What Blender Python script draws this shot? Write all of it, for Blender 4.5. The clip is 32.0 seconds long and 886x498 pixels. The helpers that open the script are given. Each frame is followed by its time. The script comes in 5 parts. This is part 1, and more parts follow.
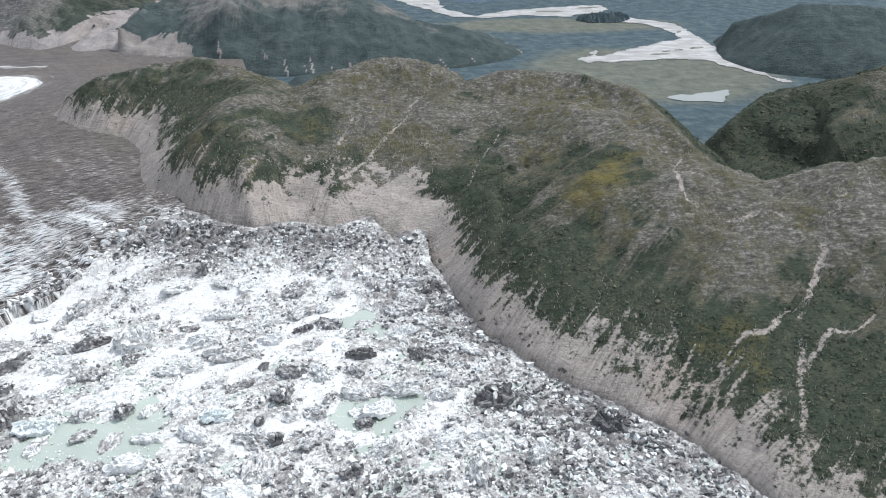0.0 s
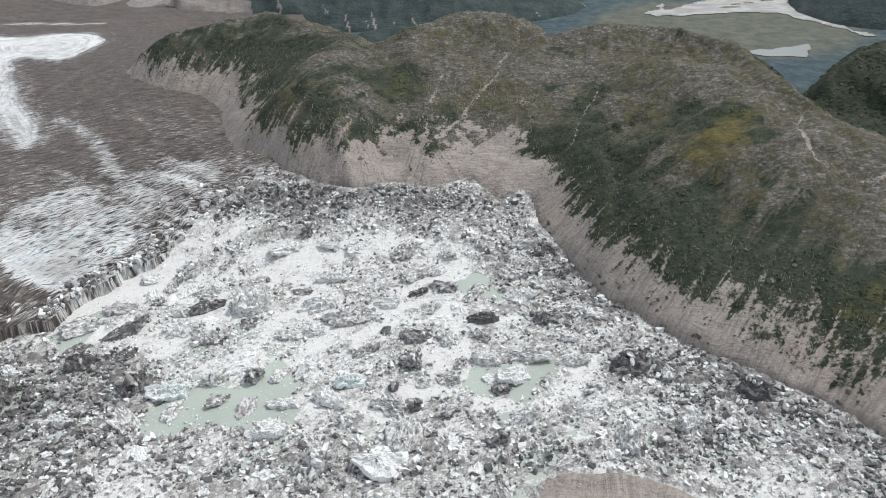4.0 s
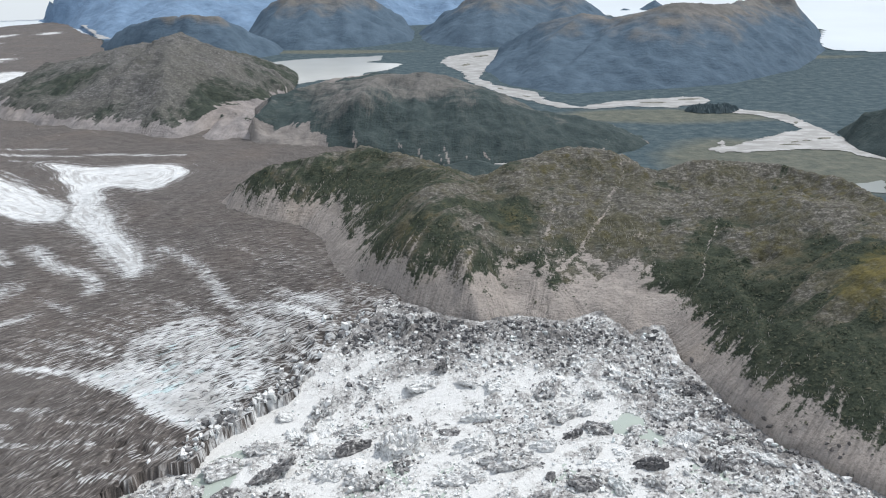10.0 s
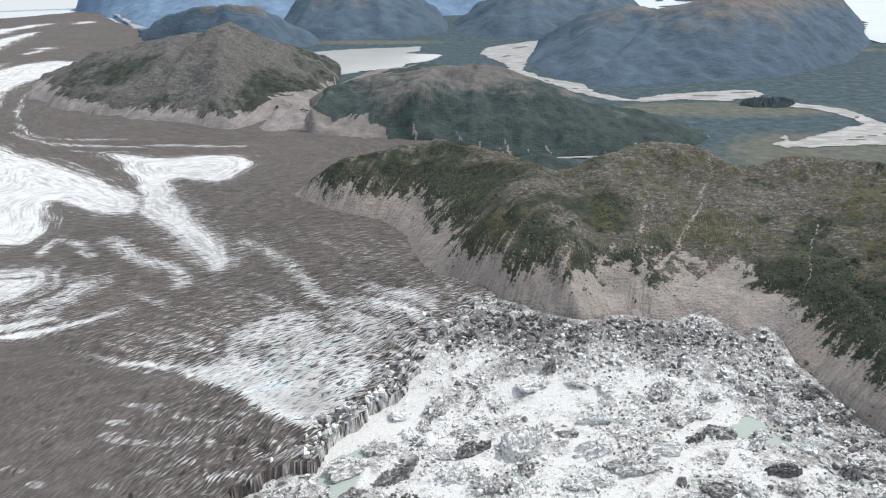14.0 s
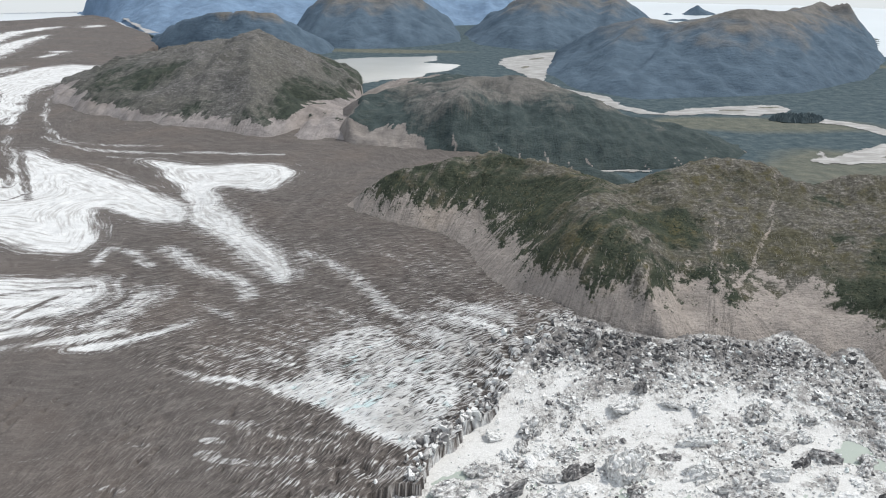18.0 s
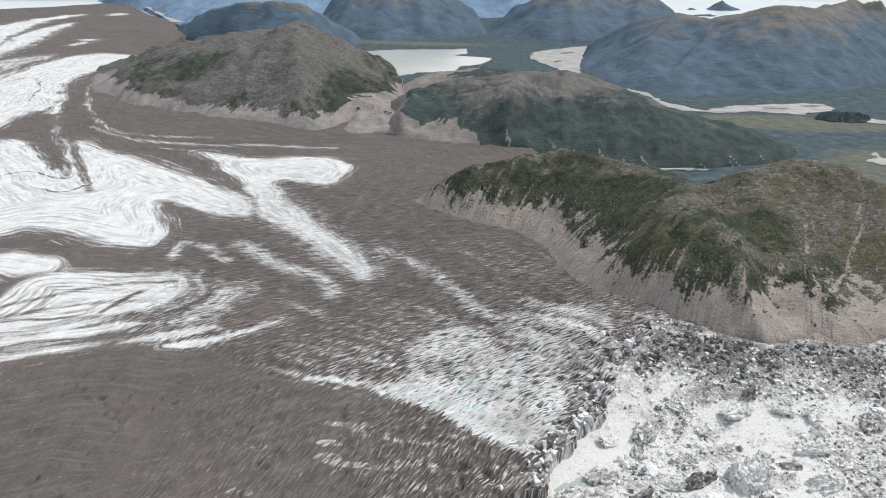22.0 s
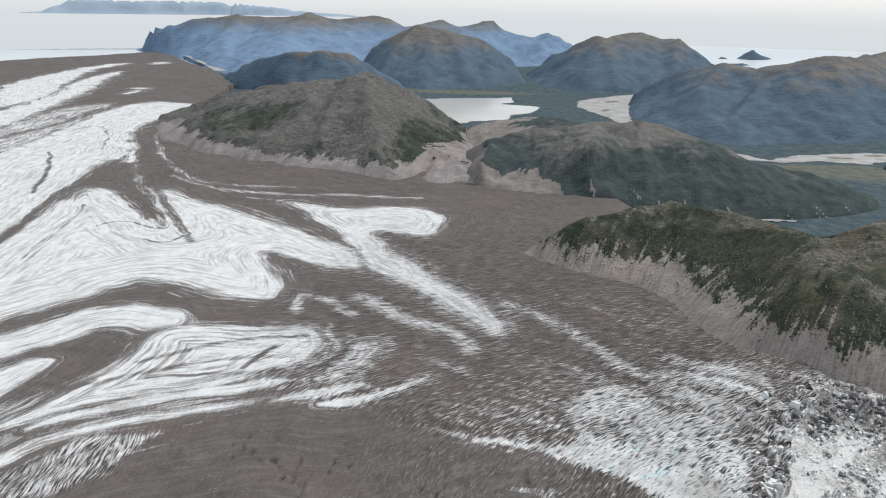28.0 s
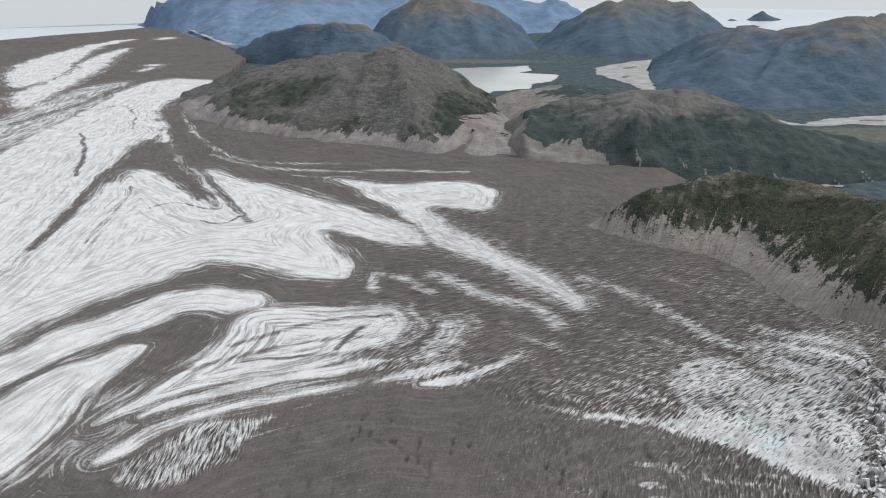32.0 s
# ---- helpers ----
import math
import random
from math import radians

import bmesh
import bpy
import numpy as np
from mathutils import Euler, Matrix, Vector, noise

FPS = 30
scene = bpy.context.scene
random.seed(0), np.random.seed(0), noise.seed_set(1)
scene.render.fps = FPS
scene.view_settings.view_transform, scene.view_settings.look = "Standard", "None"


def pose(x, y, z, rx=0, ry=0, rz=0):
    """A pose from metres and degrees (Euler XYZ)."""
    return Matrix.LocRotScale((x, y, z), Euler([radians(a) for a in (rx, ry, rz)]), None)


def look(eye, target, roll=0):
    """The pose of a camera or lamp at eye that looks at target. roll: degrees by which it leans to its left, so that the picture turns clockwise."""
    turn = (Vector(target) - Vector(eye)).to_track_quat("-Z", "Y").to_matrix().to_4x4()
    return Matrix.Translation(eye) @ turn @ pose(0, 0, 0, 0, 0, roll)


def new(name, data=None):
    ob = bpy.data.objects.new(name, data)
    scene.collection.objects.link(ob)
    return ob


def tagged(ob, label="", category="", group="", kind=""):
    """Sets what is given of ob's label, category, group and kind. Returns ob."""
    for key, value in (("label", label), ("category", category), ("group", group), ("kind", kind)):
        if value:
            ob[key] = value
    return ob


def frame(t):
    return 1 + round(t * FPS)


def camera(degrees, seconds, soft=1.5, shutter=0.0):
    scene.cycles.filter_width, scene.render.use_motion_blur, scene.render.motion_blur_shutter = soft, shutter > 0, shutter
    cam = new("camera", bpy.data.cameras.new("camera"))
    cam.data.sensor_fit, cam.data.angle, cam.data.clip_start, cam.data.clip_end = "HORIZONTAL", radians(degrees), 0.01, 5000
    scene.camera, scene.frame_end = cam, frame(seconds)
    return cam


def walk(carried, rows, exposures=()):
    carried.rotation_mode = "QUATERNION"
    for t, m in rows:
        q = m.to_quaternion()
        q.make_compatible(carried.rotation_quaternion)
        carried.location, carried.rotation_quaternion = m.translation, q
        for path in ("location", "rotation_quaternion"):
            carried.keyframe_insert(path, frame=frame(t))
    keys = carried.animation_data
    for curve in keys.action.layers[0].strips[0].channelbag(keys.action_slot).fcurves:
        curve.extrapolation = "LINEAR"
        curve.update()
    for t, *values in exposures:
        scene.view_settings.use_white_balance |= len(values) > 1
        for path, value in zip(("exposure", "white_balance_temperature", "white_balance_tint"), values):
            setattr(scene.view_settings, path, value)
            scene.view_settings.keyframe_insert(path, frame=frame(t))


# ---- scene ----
cam = camera(61.00, 32.0, 1.1)
# seconds, place in metres, then yaw to the left, pitch and roll in degrees
ROWS = [
    (0, 1.95, 0.43, 308.90, -0.087, -27.719, -0.348),
    (0.5, -7.37, 2.60, 307.93, 0.090, -29.092, -1.740),
    (1, -16.57, 4.63, 307.08, 0.267, -30.392, -1.529),
    (1.5, -25.65, 6.55, 306.32, 0.788, -30.107, -1.728),
    (2, -34.64, 8.35, 305.66, 1.447, -30.073, -1.917),
    (2.5, -43.54, 10.05, 305.08, 1.638, -29.221, -1.235),
    (3, -52.36, 11.66, 304.58, 1.332, -29.969, -1.188),
    (3.5, -61.13, 13.20, 304.16, 1.329, -30.813, -1.067),
    (5.5, -95.77, 18.72, 303.05, 2.418, -30.719, -1.429),
    (6, -104.37, 19.99, 302.90, 2.441, -30.693, -1.582),
    (6.5, -112.97, 21.22, 302.79, 2.668, -30.834, -1.777),
    (7, -121.56, 22.43, 302.71, 2.506, -30.908, -1.825),
    (7.5, -130.16, 23.61, 302.67, 2.189, -30.636, -1.793),
    (8, -138.76, 24.77, 302.65, 2.068, -29.581, -1.903),
    (8.5, -147.39, 25.92, 302.66, 1.676, -26.902, -1.759),
    (9, -156.03, 27.05, 302.69, 1.315, -24.398, -1.235),
    (9.5, -164.69, 28.18, 302.74, 1.250, -22.967, -0.828),
    (10, -173.38, 29.29, 302.81, 1.767, -21.142, -0.604),
    (10.5, -182.10, 30.40, 302.88, 2.679, -19.777, -0.916),
    (11, -190.85, 31.51, 302.98, 2.641, -19.534, -0.603),
    (11.5, -199.64, 32.60, 303.08, 2.836, -19.312, -0.786),
    (12, -208.46, 33.70, 303.19, 2.843, -19.404, -0.547),
    (12.5, -217.32, 34.79, 303.30, 2.792, -19.594, -0.488),
    (13, -226.21, 35.87, 303.42, 2.743, -20.335, -0.341),
    (13.5, -235.14, 36.95, 303.55, 3.016, -21.579, -0.603),
    (14, -244.11, 38.02, 303.67, 3.010, -21.810, -0.493),
    (14.5, -253.12, 39.09, 303.81, 3.013, -21.364, -0.328),
    (16.5, -289.52, 43.23, 304.35, 2.235, -21.837, 0.589),
    (17, -298.71, 44.24, 304.49, 2.095, -21.802, 0.659),
    (17.5, -307.93, 45.22, 304.64, 2.161, -21.326, 0.646),
    (18, -317.18, 46.18, 304.78, 2.329, -21.166, 0.547),
    (18.5, -326.47, 47.11, 304.94, 2.663, -21.081, 0.285),
    (19, -335.78, 48.02, 305.09, 2.774, -21.126, 0.471),
    (19.5, -345.12, 48.90, 305.25, 2.647, -21.259, 0.796),
    (20, -354.49, 49.75, 305.42, 2.656, -21.544, 0.844),
    (20.5, -363.88, 50.56, 305.60, 2.760, -21.524, 0.539),
    (21, -373.30, 51.34, 305.78, 2.905, -21.575, 0.666),
    (21.5, -382.73, 52.08, 305.97, 2.737, -21.815, 1.044),
    (22, -392.19, 52.78, 306.18, 2.648, -21.767, 1.222),
    (22.5, -401.66, 53.43, 306.40, 2.654, -21.887, 1.343),
    (23, -411.16, 54.03, 306.64, 2.655, -21.992, 0.924),
    (23.5, -420.67, 54.59, 306.89, 2.724, -22.113, 1.095),
    (24, -430.20, 55.10, 307.16, 2.714, -22.106, 1.161),
    (24.5, -439.74, 55.56, 307.45, 2.658, -22.017, 1.330),
    (26.5, -478.07, 56.85, 308.85, 3.489, -21.986, 0.574),
    (27, -487.69, 57.03, 309.27, 4.032, -18.927, 0.225),
    (27.5, -497.33, 57.16, 309.73, 4.835, -18.153, 0.281),
    (28, -506.99, 57.24, 310.21, 3.523, -18.440, 1.192),
    (28.5, -516.67, 57.26, 310.74, 2.975, -18.487, 0.783),
    (29, -526.38, 57.23, 311.30, 2.933, -19.513, 0.653),
    (29.5, -536.11, 57.14, 311.90, 3.195, -20.137, 0.387),
    (30, -545.87, 57.01, 312.55, 3.352, -20.295, 0.147),
    (30.5, -555.66, 56.83, 313.24, 3.260, -20.399, 0.481),
    (31, -565.50, 56.61, 313.97, 3.128, -20.399, 0.559),
    (31.5, -575.37, 56.35, 314.76, 3.121, -20.757, 0.166),
    (32, -585.29, 56.05, 315.60, 3.194, -20.764, -0.091),
]


def heading(yaw, pitch):
    a, b = radians(yaw), radians(pitch)
    return Vector((-math.sin(a) * math.cos(b), math.cos(a) * math.cos(b), math.sin(b)))


walk(cam, [(t, look((x, y, z), Vector((x, y, z)) + heading(yaw, pitch), roll)) for t, x, y, z, yaw, pitch, roll in ROWS],
     [(0.0, 0.55, 6100, 10), (2.0, 0.42, 6250, 10), (4.0, 0.2, 6400, 10), (6.0, 0.07, 6480, 10), (9.0, 0.12, 6280, 10), (10.0, 0.28, 6250, 10), (13.0, 0.34, 6300, 10), (16.0, 0.28, 6420, 10), (20.0, 0.22, 6480, 10), (24.0, 0.25, 6500, 10), (27.0, 0.14, 6420, 10), (29.0, 0.02, 6420, 10), (32.0, -0.06, 6420, 10)])

# ---------------------------------------------------------------- world and sun
SUN_EL, SUN_AZ = 55.0, 60.0  # degrees above the horizon; degrees from +y towards +x
world = bpy.data.worlds.new("sky")
scene.world = world
world.use_nodes = True
wt = world.node_tree
wt.nodes.clear()
w_sky = wt.nodes.new("ShaderNodeTexSky")
w_sky.sky_type, w_sky.sun_disc = "NISHITA", False
w_sky.sun_elevation, w_sky.sun_rotation = radians(SUN_EL), radians(SUN_AZ)
w_sky.dust_density, w_sky.air_density = 3.0, 1.0
w_geo = wt.nodes.new("ShaderNodeTexCoord")
w_sep = wt.nodes.new("ShaderNodeSeparateXYZ")
wt.links.new(w_geo.outputs["Generated"], w_sep.inputs[0])
# high thin cloud over the sky; hazy sea far beyond the coast below it
w_ramp = wt.nodes.new("ShaderNodeValToRGB")
w_ramp.color_ramp.elements[0].position, w_ramp.color_ramp.elements[0].color = 0.44, (6.5, 6.9, 7.1, 1)
w_ramp.color_ramp.elements[1].position, w_ramp.color_ramp.elements[1].color = 0.80, (5.2, 5.6, 6.2, 1)
for w_pos, w_col in ((0.490, (7.2, 7.6, 7.8, 1)), (0.505, (9.6, 9.5, 9.2, 1)), (0.56, (7.2, 7.4, 7.6, 1))):
    w_el = w_ramp.color_ramp.elements.new(w_pos)
    w_el.color = w_col
w_map = wt.nodes.new("ShaderNodeMath")
w_map.operation = "MULTIPLY_ADD"
w_map.inputs[1].default_value, w_map.inputs[2].default_value = 0.5, 0.5
wt.links.new(w_sep.outputs["Z"], w_map.inputs[0])
wt.links.new(w_map.outputs[0], w_ramp.inputs[0])
w_mix = wt.nodes.new("ShaderNodeMixRGB")
w_mix.inputs[0].default_value = 0.86
wt.links.new(w_sky.outputs[0], w_mix.inputs[1])
wt.links.new(w_ramp.outputs[0], w_mix.inputs[2])
w_bg = wt.nodes.new("ShaderNodeBackground")
w_bg.inputs["Strength"].default_value = 0.105
wt.links.new(w_mix.outputs[0], w_bg.inputs["Color"])
w_out = wt.nodes.new("ShaderNodeOutputWorld")
wt.links.new(w_bg.outputs[0], w_out.inputs["Surface"])

sun = new("sun", bpy.data.lights.new("sun", "SUN"))
sun.data.energy, sun.data.angle, sun.data.color = 2.35, radians(2.0), (1.0, 0.955, 0.895)
s_dir = Vector((math.sin(radians(SUN_AZ)) * math.cos(radians(SUN_EL)), math.cos(radians(SUN_AZ)) * math.cos(radians(SUN_EL)), math.sin(radians(SUN_EL))))
sun.matrix_world = look(s_dir * 900, (0, 0, 0))
scene.view_settings.exposure = 0.0


# ---------------------------------------------------------------- noise and plan arithmetic
def lattice(ix, iy, seed):
    h = (ix.astype(np.int64) * 374761393 + iy.astype(np.int64) * 668265263 + seed * 144269504) & 0xFFFFFFFF
    h = ((h ^ (h >> 13)) * 1274126177) & 0xFFFFFFFF
    return ((h ^ (h >> 16)) & 0xFFFFFF) / float(0xFFFFFF)


def vnoise(x, y, seed=0):
    """Smooth value noise, 0 to 1, one bump to a unit."""
    ix, iy = np.floor(x), np.floor(y)
    fx, fy = x - ix, y - iy
    fx, fy = fx * fx * (3 - 2 * fx), fy * fy * (3 - 2 * fy)
    a, b = lattice(ix, iy, seed), lattice(ix + 1, iy, seed)
    c, d = lattice(ix, iy + 1, seed), lattice(ix + 1, iy + 1, seed)
    return (a * (1 - fx) + b * fx) * (1 - fy) + (c * (1 - fx) + d * fx) * fy


def fbm(x, y, size, octaves=4, seed=0, rough=0.5):
    out, amp, total = 0 * x, 1.0, 0.0
    for k in range(octaves):
        out = out + amp * vnoise(x / size * 2**k + 17.3 * k, y / size * 2**k - 9.1 * k, seed + k)
        total, amp = total + amp, amp * rough
    return out / total


def ridged(x, y, size, octaves=4, seed=0, rough=0.55):
    out, amp, total = 0 * x, 1.0, 0.0
    for k in range(octaves):
        n = vnoise(x / size * 2**k + 5.7 * k, y / size * 2**k + 3.1 * k, seed + k)
        out = out + amp * (1 - np.abs(2 * n - 1))
        total, amp = total + amp, amp * rough
    return out / total


def cells(x, y, size, seed=0):
    """Broken blocks: distance to the nearest seed, to the second nearest, and a number for each block."""
    u, v = x / size, y / size
    iu, iv = np.floor(u), np.floor(v)
    d1, d2, num = np.full(x.shape, 9.0), np.full(x.shape, 9.0), 0 * x
    for i in (-1, 0, 1):
        for j in (-1, 0, 1):
            cx, cy = iu + i, iv + j
            d = np.hypot(cx + lattice(cx, cy, seed) - u, cy + lattice(cx, cy, seed + 7) - v)
            near = d < d1
            d2 = np.where(near, d1, np.minimum(d2, d))
            num = np.where(near, lattice(cx, cy, seed + 13), num)
            d1 = np.where(near, d, d1)
    return d1, d2, num


def smooth(u):
    u = np.clip(u, 0, 1)
    return u * u * (3 - 2 * u)


def line_distance(x, y, pts):
    """Distance to a polyline, and its third coordinate at the nearest place."""
    p = np.array(pts, float)
    best, z = np.full(x.shape, 1e9), 0 * x
    for a, b in zip(p[:-1], p[1:]):
        ab = b[:2] - a[:2]
        t = np.clip(((x - a[0]) * ab[0] + (y - a[1]) * ab[1]) / (ab @ ab + 1e-9), 0, 1)
        d = np.hypot(x - a[0] - t * ab[0], y - a[1] - t * ab[1])
        near = d < best
        best = np.where(near, d, best)
        if p.shape[1] > 2:
            z = np.where(near, a[2] + t * (b[2] - a[2]), z)
    return best, z


def area_distance(x, y, pts):
    """Signed distance to a closed outline, positive inside."""
    p = np.array(pts, float)
    inside = np.zeros(x.shape, bool)
    for a, b in zip(p, np.roll(p, -1, 0)):
        cross = (a[1] > y) != (b[1] > y)
        inside ^= cross & (x < (b[0] - a[0]) * (y - a[1]) / (b[1] - a[1] + 1e-12) + a[0])
    d, _ = line_distance(x, y, np.vstack([p, p[:1]]))
    return np.where(inside, d, -d)


def pairs(text):
    """An outline written as x y x y ..."""
    v = [float(s) for s in text.split()]
    return list(zip(v[0::2], v[1::2]))


def triples(text):
    v = [float(s) for s in text.split()]
    return list(zip(v[0::3], v[1::3], v[2::3]))


# ---------------------------------------------------------------- meshes
def mesh_from(name, co, quads, material, attrs=None, smooth_faces=True):
    """One mesh from numpy vertices and faces of equal corner count; unused vertices go."""
    quads = np.asarray(quads)
    used = np.unique(quads)
    remap = np.zeros(len(co), np.int64)
    remap[used] = np.arange(len(used))
    co, quads = co[used], remap[quads]
    me = bpy.data.meshes.new(name)
    n, k = quads.shape
    me.vertices.add(len(co))
    me.vertices.foreach_set("co", co.astype(np.float32).ravel())
    me.loops.add(n * k)
    me.loops.foreach_set("vertex_index", quads.astype(np.int32).ravel())
    me.polygons.add(n)
    me.polygons.foreach_set("loop_start", np.arange(0, n * k, k, dtype=np.int32))
    me.polygons.foreach_set("use_smooth", np.full(n, smooth_faces))
    for key, values in (attrs or {}).items():
        at = me.attributes.new(key, "FLOAT", "POINT")
        at.data.foreach_set("value", np.asarray(values, np.float32).ravel()[used])
    me.update(calc_edges=True)
    me.validate()
    me.materials.append(material)
    return me


def sheet(name, x, y, z, keep, material, attrs=None, smooth_faces=True, parent=None):
    """A height field on a grid of rows and columns; faces stay where keep holds at all corners."""
    rows, cols = x.shape
    idx = np.arange(rows * cols).reshape(rows, cols)
    q = np.stack([idx[:-1, :-1], idx[:-1, 1:], idx[1:, 1:], idx[1:, :-1]], -1).reshape(-1, 4)
    k = keep.ravel()
    q = q[k[q].all(1)]
    me = mesh_from(name, np.stack([x, y, z], -1).reshape(-1, 3), q, material, attrs, smooth_faces)
    ob = new(name, me)
    ob.parent = parent
    return ob


def grid(x0, x1, y0, y1, step):
    return np.meshgrid(np.arange(x0, x1 + step, step), np.arange(y0, y1 + step, step))


def flat_area(name, pts, z, material, step=None, zfun=None):
    """A level sheet cut to an outline, on a fine grid."""
    p = np.array(pts)
    lo, hi = p.min(0), p.max(0)
    step = step or max(hi - lo) / 150
    x, y = grid(lo[0] - step, hi[0] + step, lo[1] - step, hi[1] + step, step)
    wob = (fbm(x, y, max(step * 6, 22), 3, 91) - 0.5) * max(step * 5, 14)
    d = area_distance(x, y, pts) + wob
    zz = z + 0 * x if zfun is None else zfun(x, y)
    return sheet(name, x, y, zz, d > 0, material, {"edge": d})


# ---------------------------------------------------------------- materials
def material(name):
    m = bpy.data.materials.new(name)
    m.use_nodes = True
    return m, m.node_tree, m.node_tree.nodes["Principled BSDF"]


def place(nt):
    return nt.nodes.new("ShaderNodeNewGeometry").outputs["Position"]


def speckle(nt, size, detail=4.0, rough=0.55, stretch=None, coords=None):
    """Noise in metres, 0 to 1."""
    tex = nt.nodes.new("ShaderNodeTexNoise")
    tex.inputs["Scale"].default_value = 1.0 / size
    tex.inputs["Detail"].default_value, tex.inputs["Roughness"].default_value = detail, rough
    src = coords or place(nt)
    if stretch:
        mp = nt.nodes.new("ShaderNodeMapping")
        mp.inputs["Scale"].default_value = stretch[:3]
        if len(stretch) > 3:
            mp.inputs["Rotation"].default_value = (0, 0, radians(stretch[3]))
        nt.links.new(src, mp.inputs[0])
        src = mp.outputs[0]
    nt.links.new(src, tex.inputs["Vector"])
    return tex.outputs["Fac"]


def crackle(nt, size, wander):
    """Broken lines between chunks: 0 on a line, rising away from it."""
    warp = nt.nodes.new("ShaderNodeTexNoise")
    warp.inputs["Scale"].default_value, warp.inputs["Detail"].default_value = 1.0 / size, 3.0
    nt.links.new(place(nt), warp.inputs["Vector"])
    mv = nt.nodes.new("ShaderNodeVectorMath")
    mv.operation = "MULTIPLY_ADD"
    mv.inputs[1].default_value = (wander,) * 3
    nt.links.new(warp.outputs["Color"], mv.inputs[0])
    nt.links.new(place(nt), mv.inputs[2])
    tex = nt.nodes.new("ShaderNodeTexVoronoi")
    tex.feature = "DISTANCE_TO_EDGE"
    tex.inputs["Scale"].default_value = 1.0 / size
    nt.links.new(mv.outputs[0], tex.inputs["Vector"])
    return tex.outputs["Distance"]


def ramp(nt, fac, *stops):
    r = nt.nodes.new("ShaderNodeValToRGB")
    els = r.color_ramp.elements
    els[0].position, els[1].position = stops[0][0], stops[-1][0]
    els[0].color, els[1].color = colour(stops[0][1]), colour(stops[-1][1])
    for pos, col in stops[1:-1]:
        els.new(pos).color = colour(col)
    nt.links.new(fac, r.inputs[0])
    return r.outputs["Color"]


def colour(c):
    return (c, c, c, 1) if isinstance(c, (int, float)) else (*c, 1)


def blend(nt, fac, a, b, mode="MIX"):
    m = nt.nodes.new("ShaderNodeMixRGB")
    m.blend_type = mode
    for socket, v in zip(m.inputs, (fac, a, b)):
        if isinstance(v, bpy.types.NodeSocket):
            nt.links.new(v, socket)
        elif socket.name == "Fac" or isinstance(v, (int, float)):
            socket.default_value = v if socket.name == "Fac" else colour(v)
        else:
            socket.default_value = colour(v)
    return m.outputs[0]


def sums(nt, op, a, b, c=None):
    m = nt.nodes.new("ShaderNodeMath")
    m.operation = op
    for socket, v in zip(m.inputs, (a, b, c)):
        if isinstance(v, bpy.types.NodeSocket):
            nt.links.new(v, socket)
        elif v is not None:
            socket.default_value = v
    return m.outputs[0]


def attribute(nt, name):
    a = nt.nodes.new("ShaderNodeAttribute")
    a.attribute_name = name
    return a.outputs["Fac"]


def relief(nt, bsdf, height, strength, distance):
    b = nt.nodes.new("ShaderNodeBump")
    b.inputs["Strength"].default_value, b.inputs["Distance"].default_value = strength, distance
    nt.links.new(height, b.inputs["Height"])
    nt.links.new(b.outputs[0], bsdf.inputs["Normal"])


def finish(nt, bsdf, base, rough=0.9, spec=0.2):
    nt.links.new(base, bsdf.inputs["Base Color"])
    bsdf.inputs["Roughness"].default_value = rough
    bsdf.inputs["Specular IOR Level"].default_value = spec


def edge_mask(nt, fac, grain, low, high, amount=0.5):
    """An attribute roughened by grain and sharpened to a mask."""
    s = sums(nt, "MULTIPLY_ADD", sums(nt, "SUBTRACT", grain, 0.5), amount, fac)
    return ramp(nt, s, (low, 0.0), (high, 1.0))


# glacier: clean ice and rock debris by attributes; streaks follow the flow, crevasse ribs cross it
ICE, nt, bsdf = material("glacier_ice_and_debris")
g_fine, g_mid, g_big = speckle(nt, 2.0, 4, 0.65), speckle(nt, 14, 4), speckle(nt, 90, 3)
g_zone, g_crest = attribute(nt, "zone"), attribute(nt, "crest")
g_lane = nt.nodes.new("ShaderNodeCombineXYZ")
g_sep = nt.nodes.new("ShaderNodeSeparateXYZ")
nt.links.new(place(nt), g_sep.inputs[0])
nt.links.new(sums(nt, "MULTIPLY", attribute(nt, "lane"), 0.24), g_lane.inputs[0])
nt.links.new(sums(nt, "MULTIPLY", g_sep.outputs[0], 0.02), g_lane.inputs[1])
nt.links.new(sums(nt, "MULTIPLY", g_sep.outputs[1], 0.02), g_lane.inputs[2])
g_tex = nt.nodes.new("ShaderNodeTexNoise")
g_tex.inputs["Scale"].default_value, g_tex.inputs["Detail"].default_value, g_tex.inputs["Roughness"].default_value = 1.0, 4.0, 0.62
nt.links.new(g_lane.outputs[0], g_tex.inputs["Vector"])
g_flow = g_tex.outputs["Fac"]
g_grid = nt.nodes.new("ShaderNodeCombineXYZ")
nt.links.new(sums(nt, "MULTIPLY", attribute(nt, "across"), 0.92), g_grid.inputs[0])
nt.links.new(sums(nt, "MULTIPLY", attribute(nt, "along"), 0.095), g_grid.inputs[1])
g_comb = nt.nodes.new("ShaderNodeTexNoise")
g_comb.inputs["Scale"].default_value, g_comb.inputs["Detail"].default_value, g_comb.inputs["Roughness"].default_value = 1.0, 2.5, 0.55
nt.links.new(g_grid.outputs[0], g_comb.inputs["Vector"])
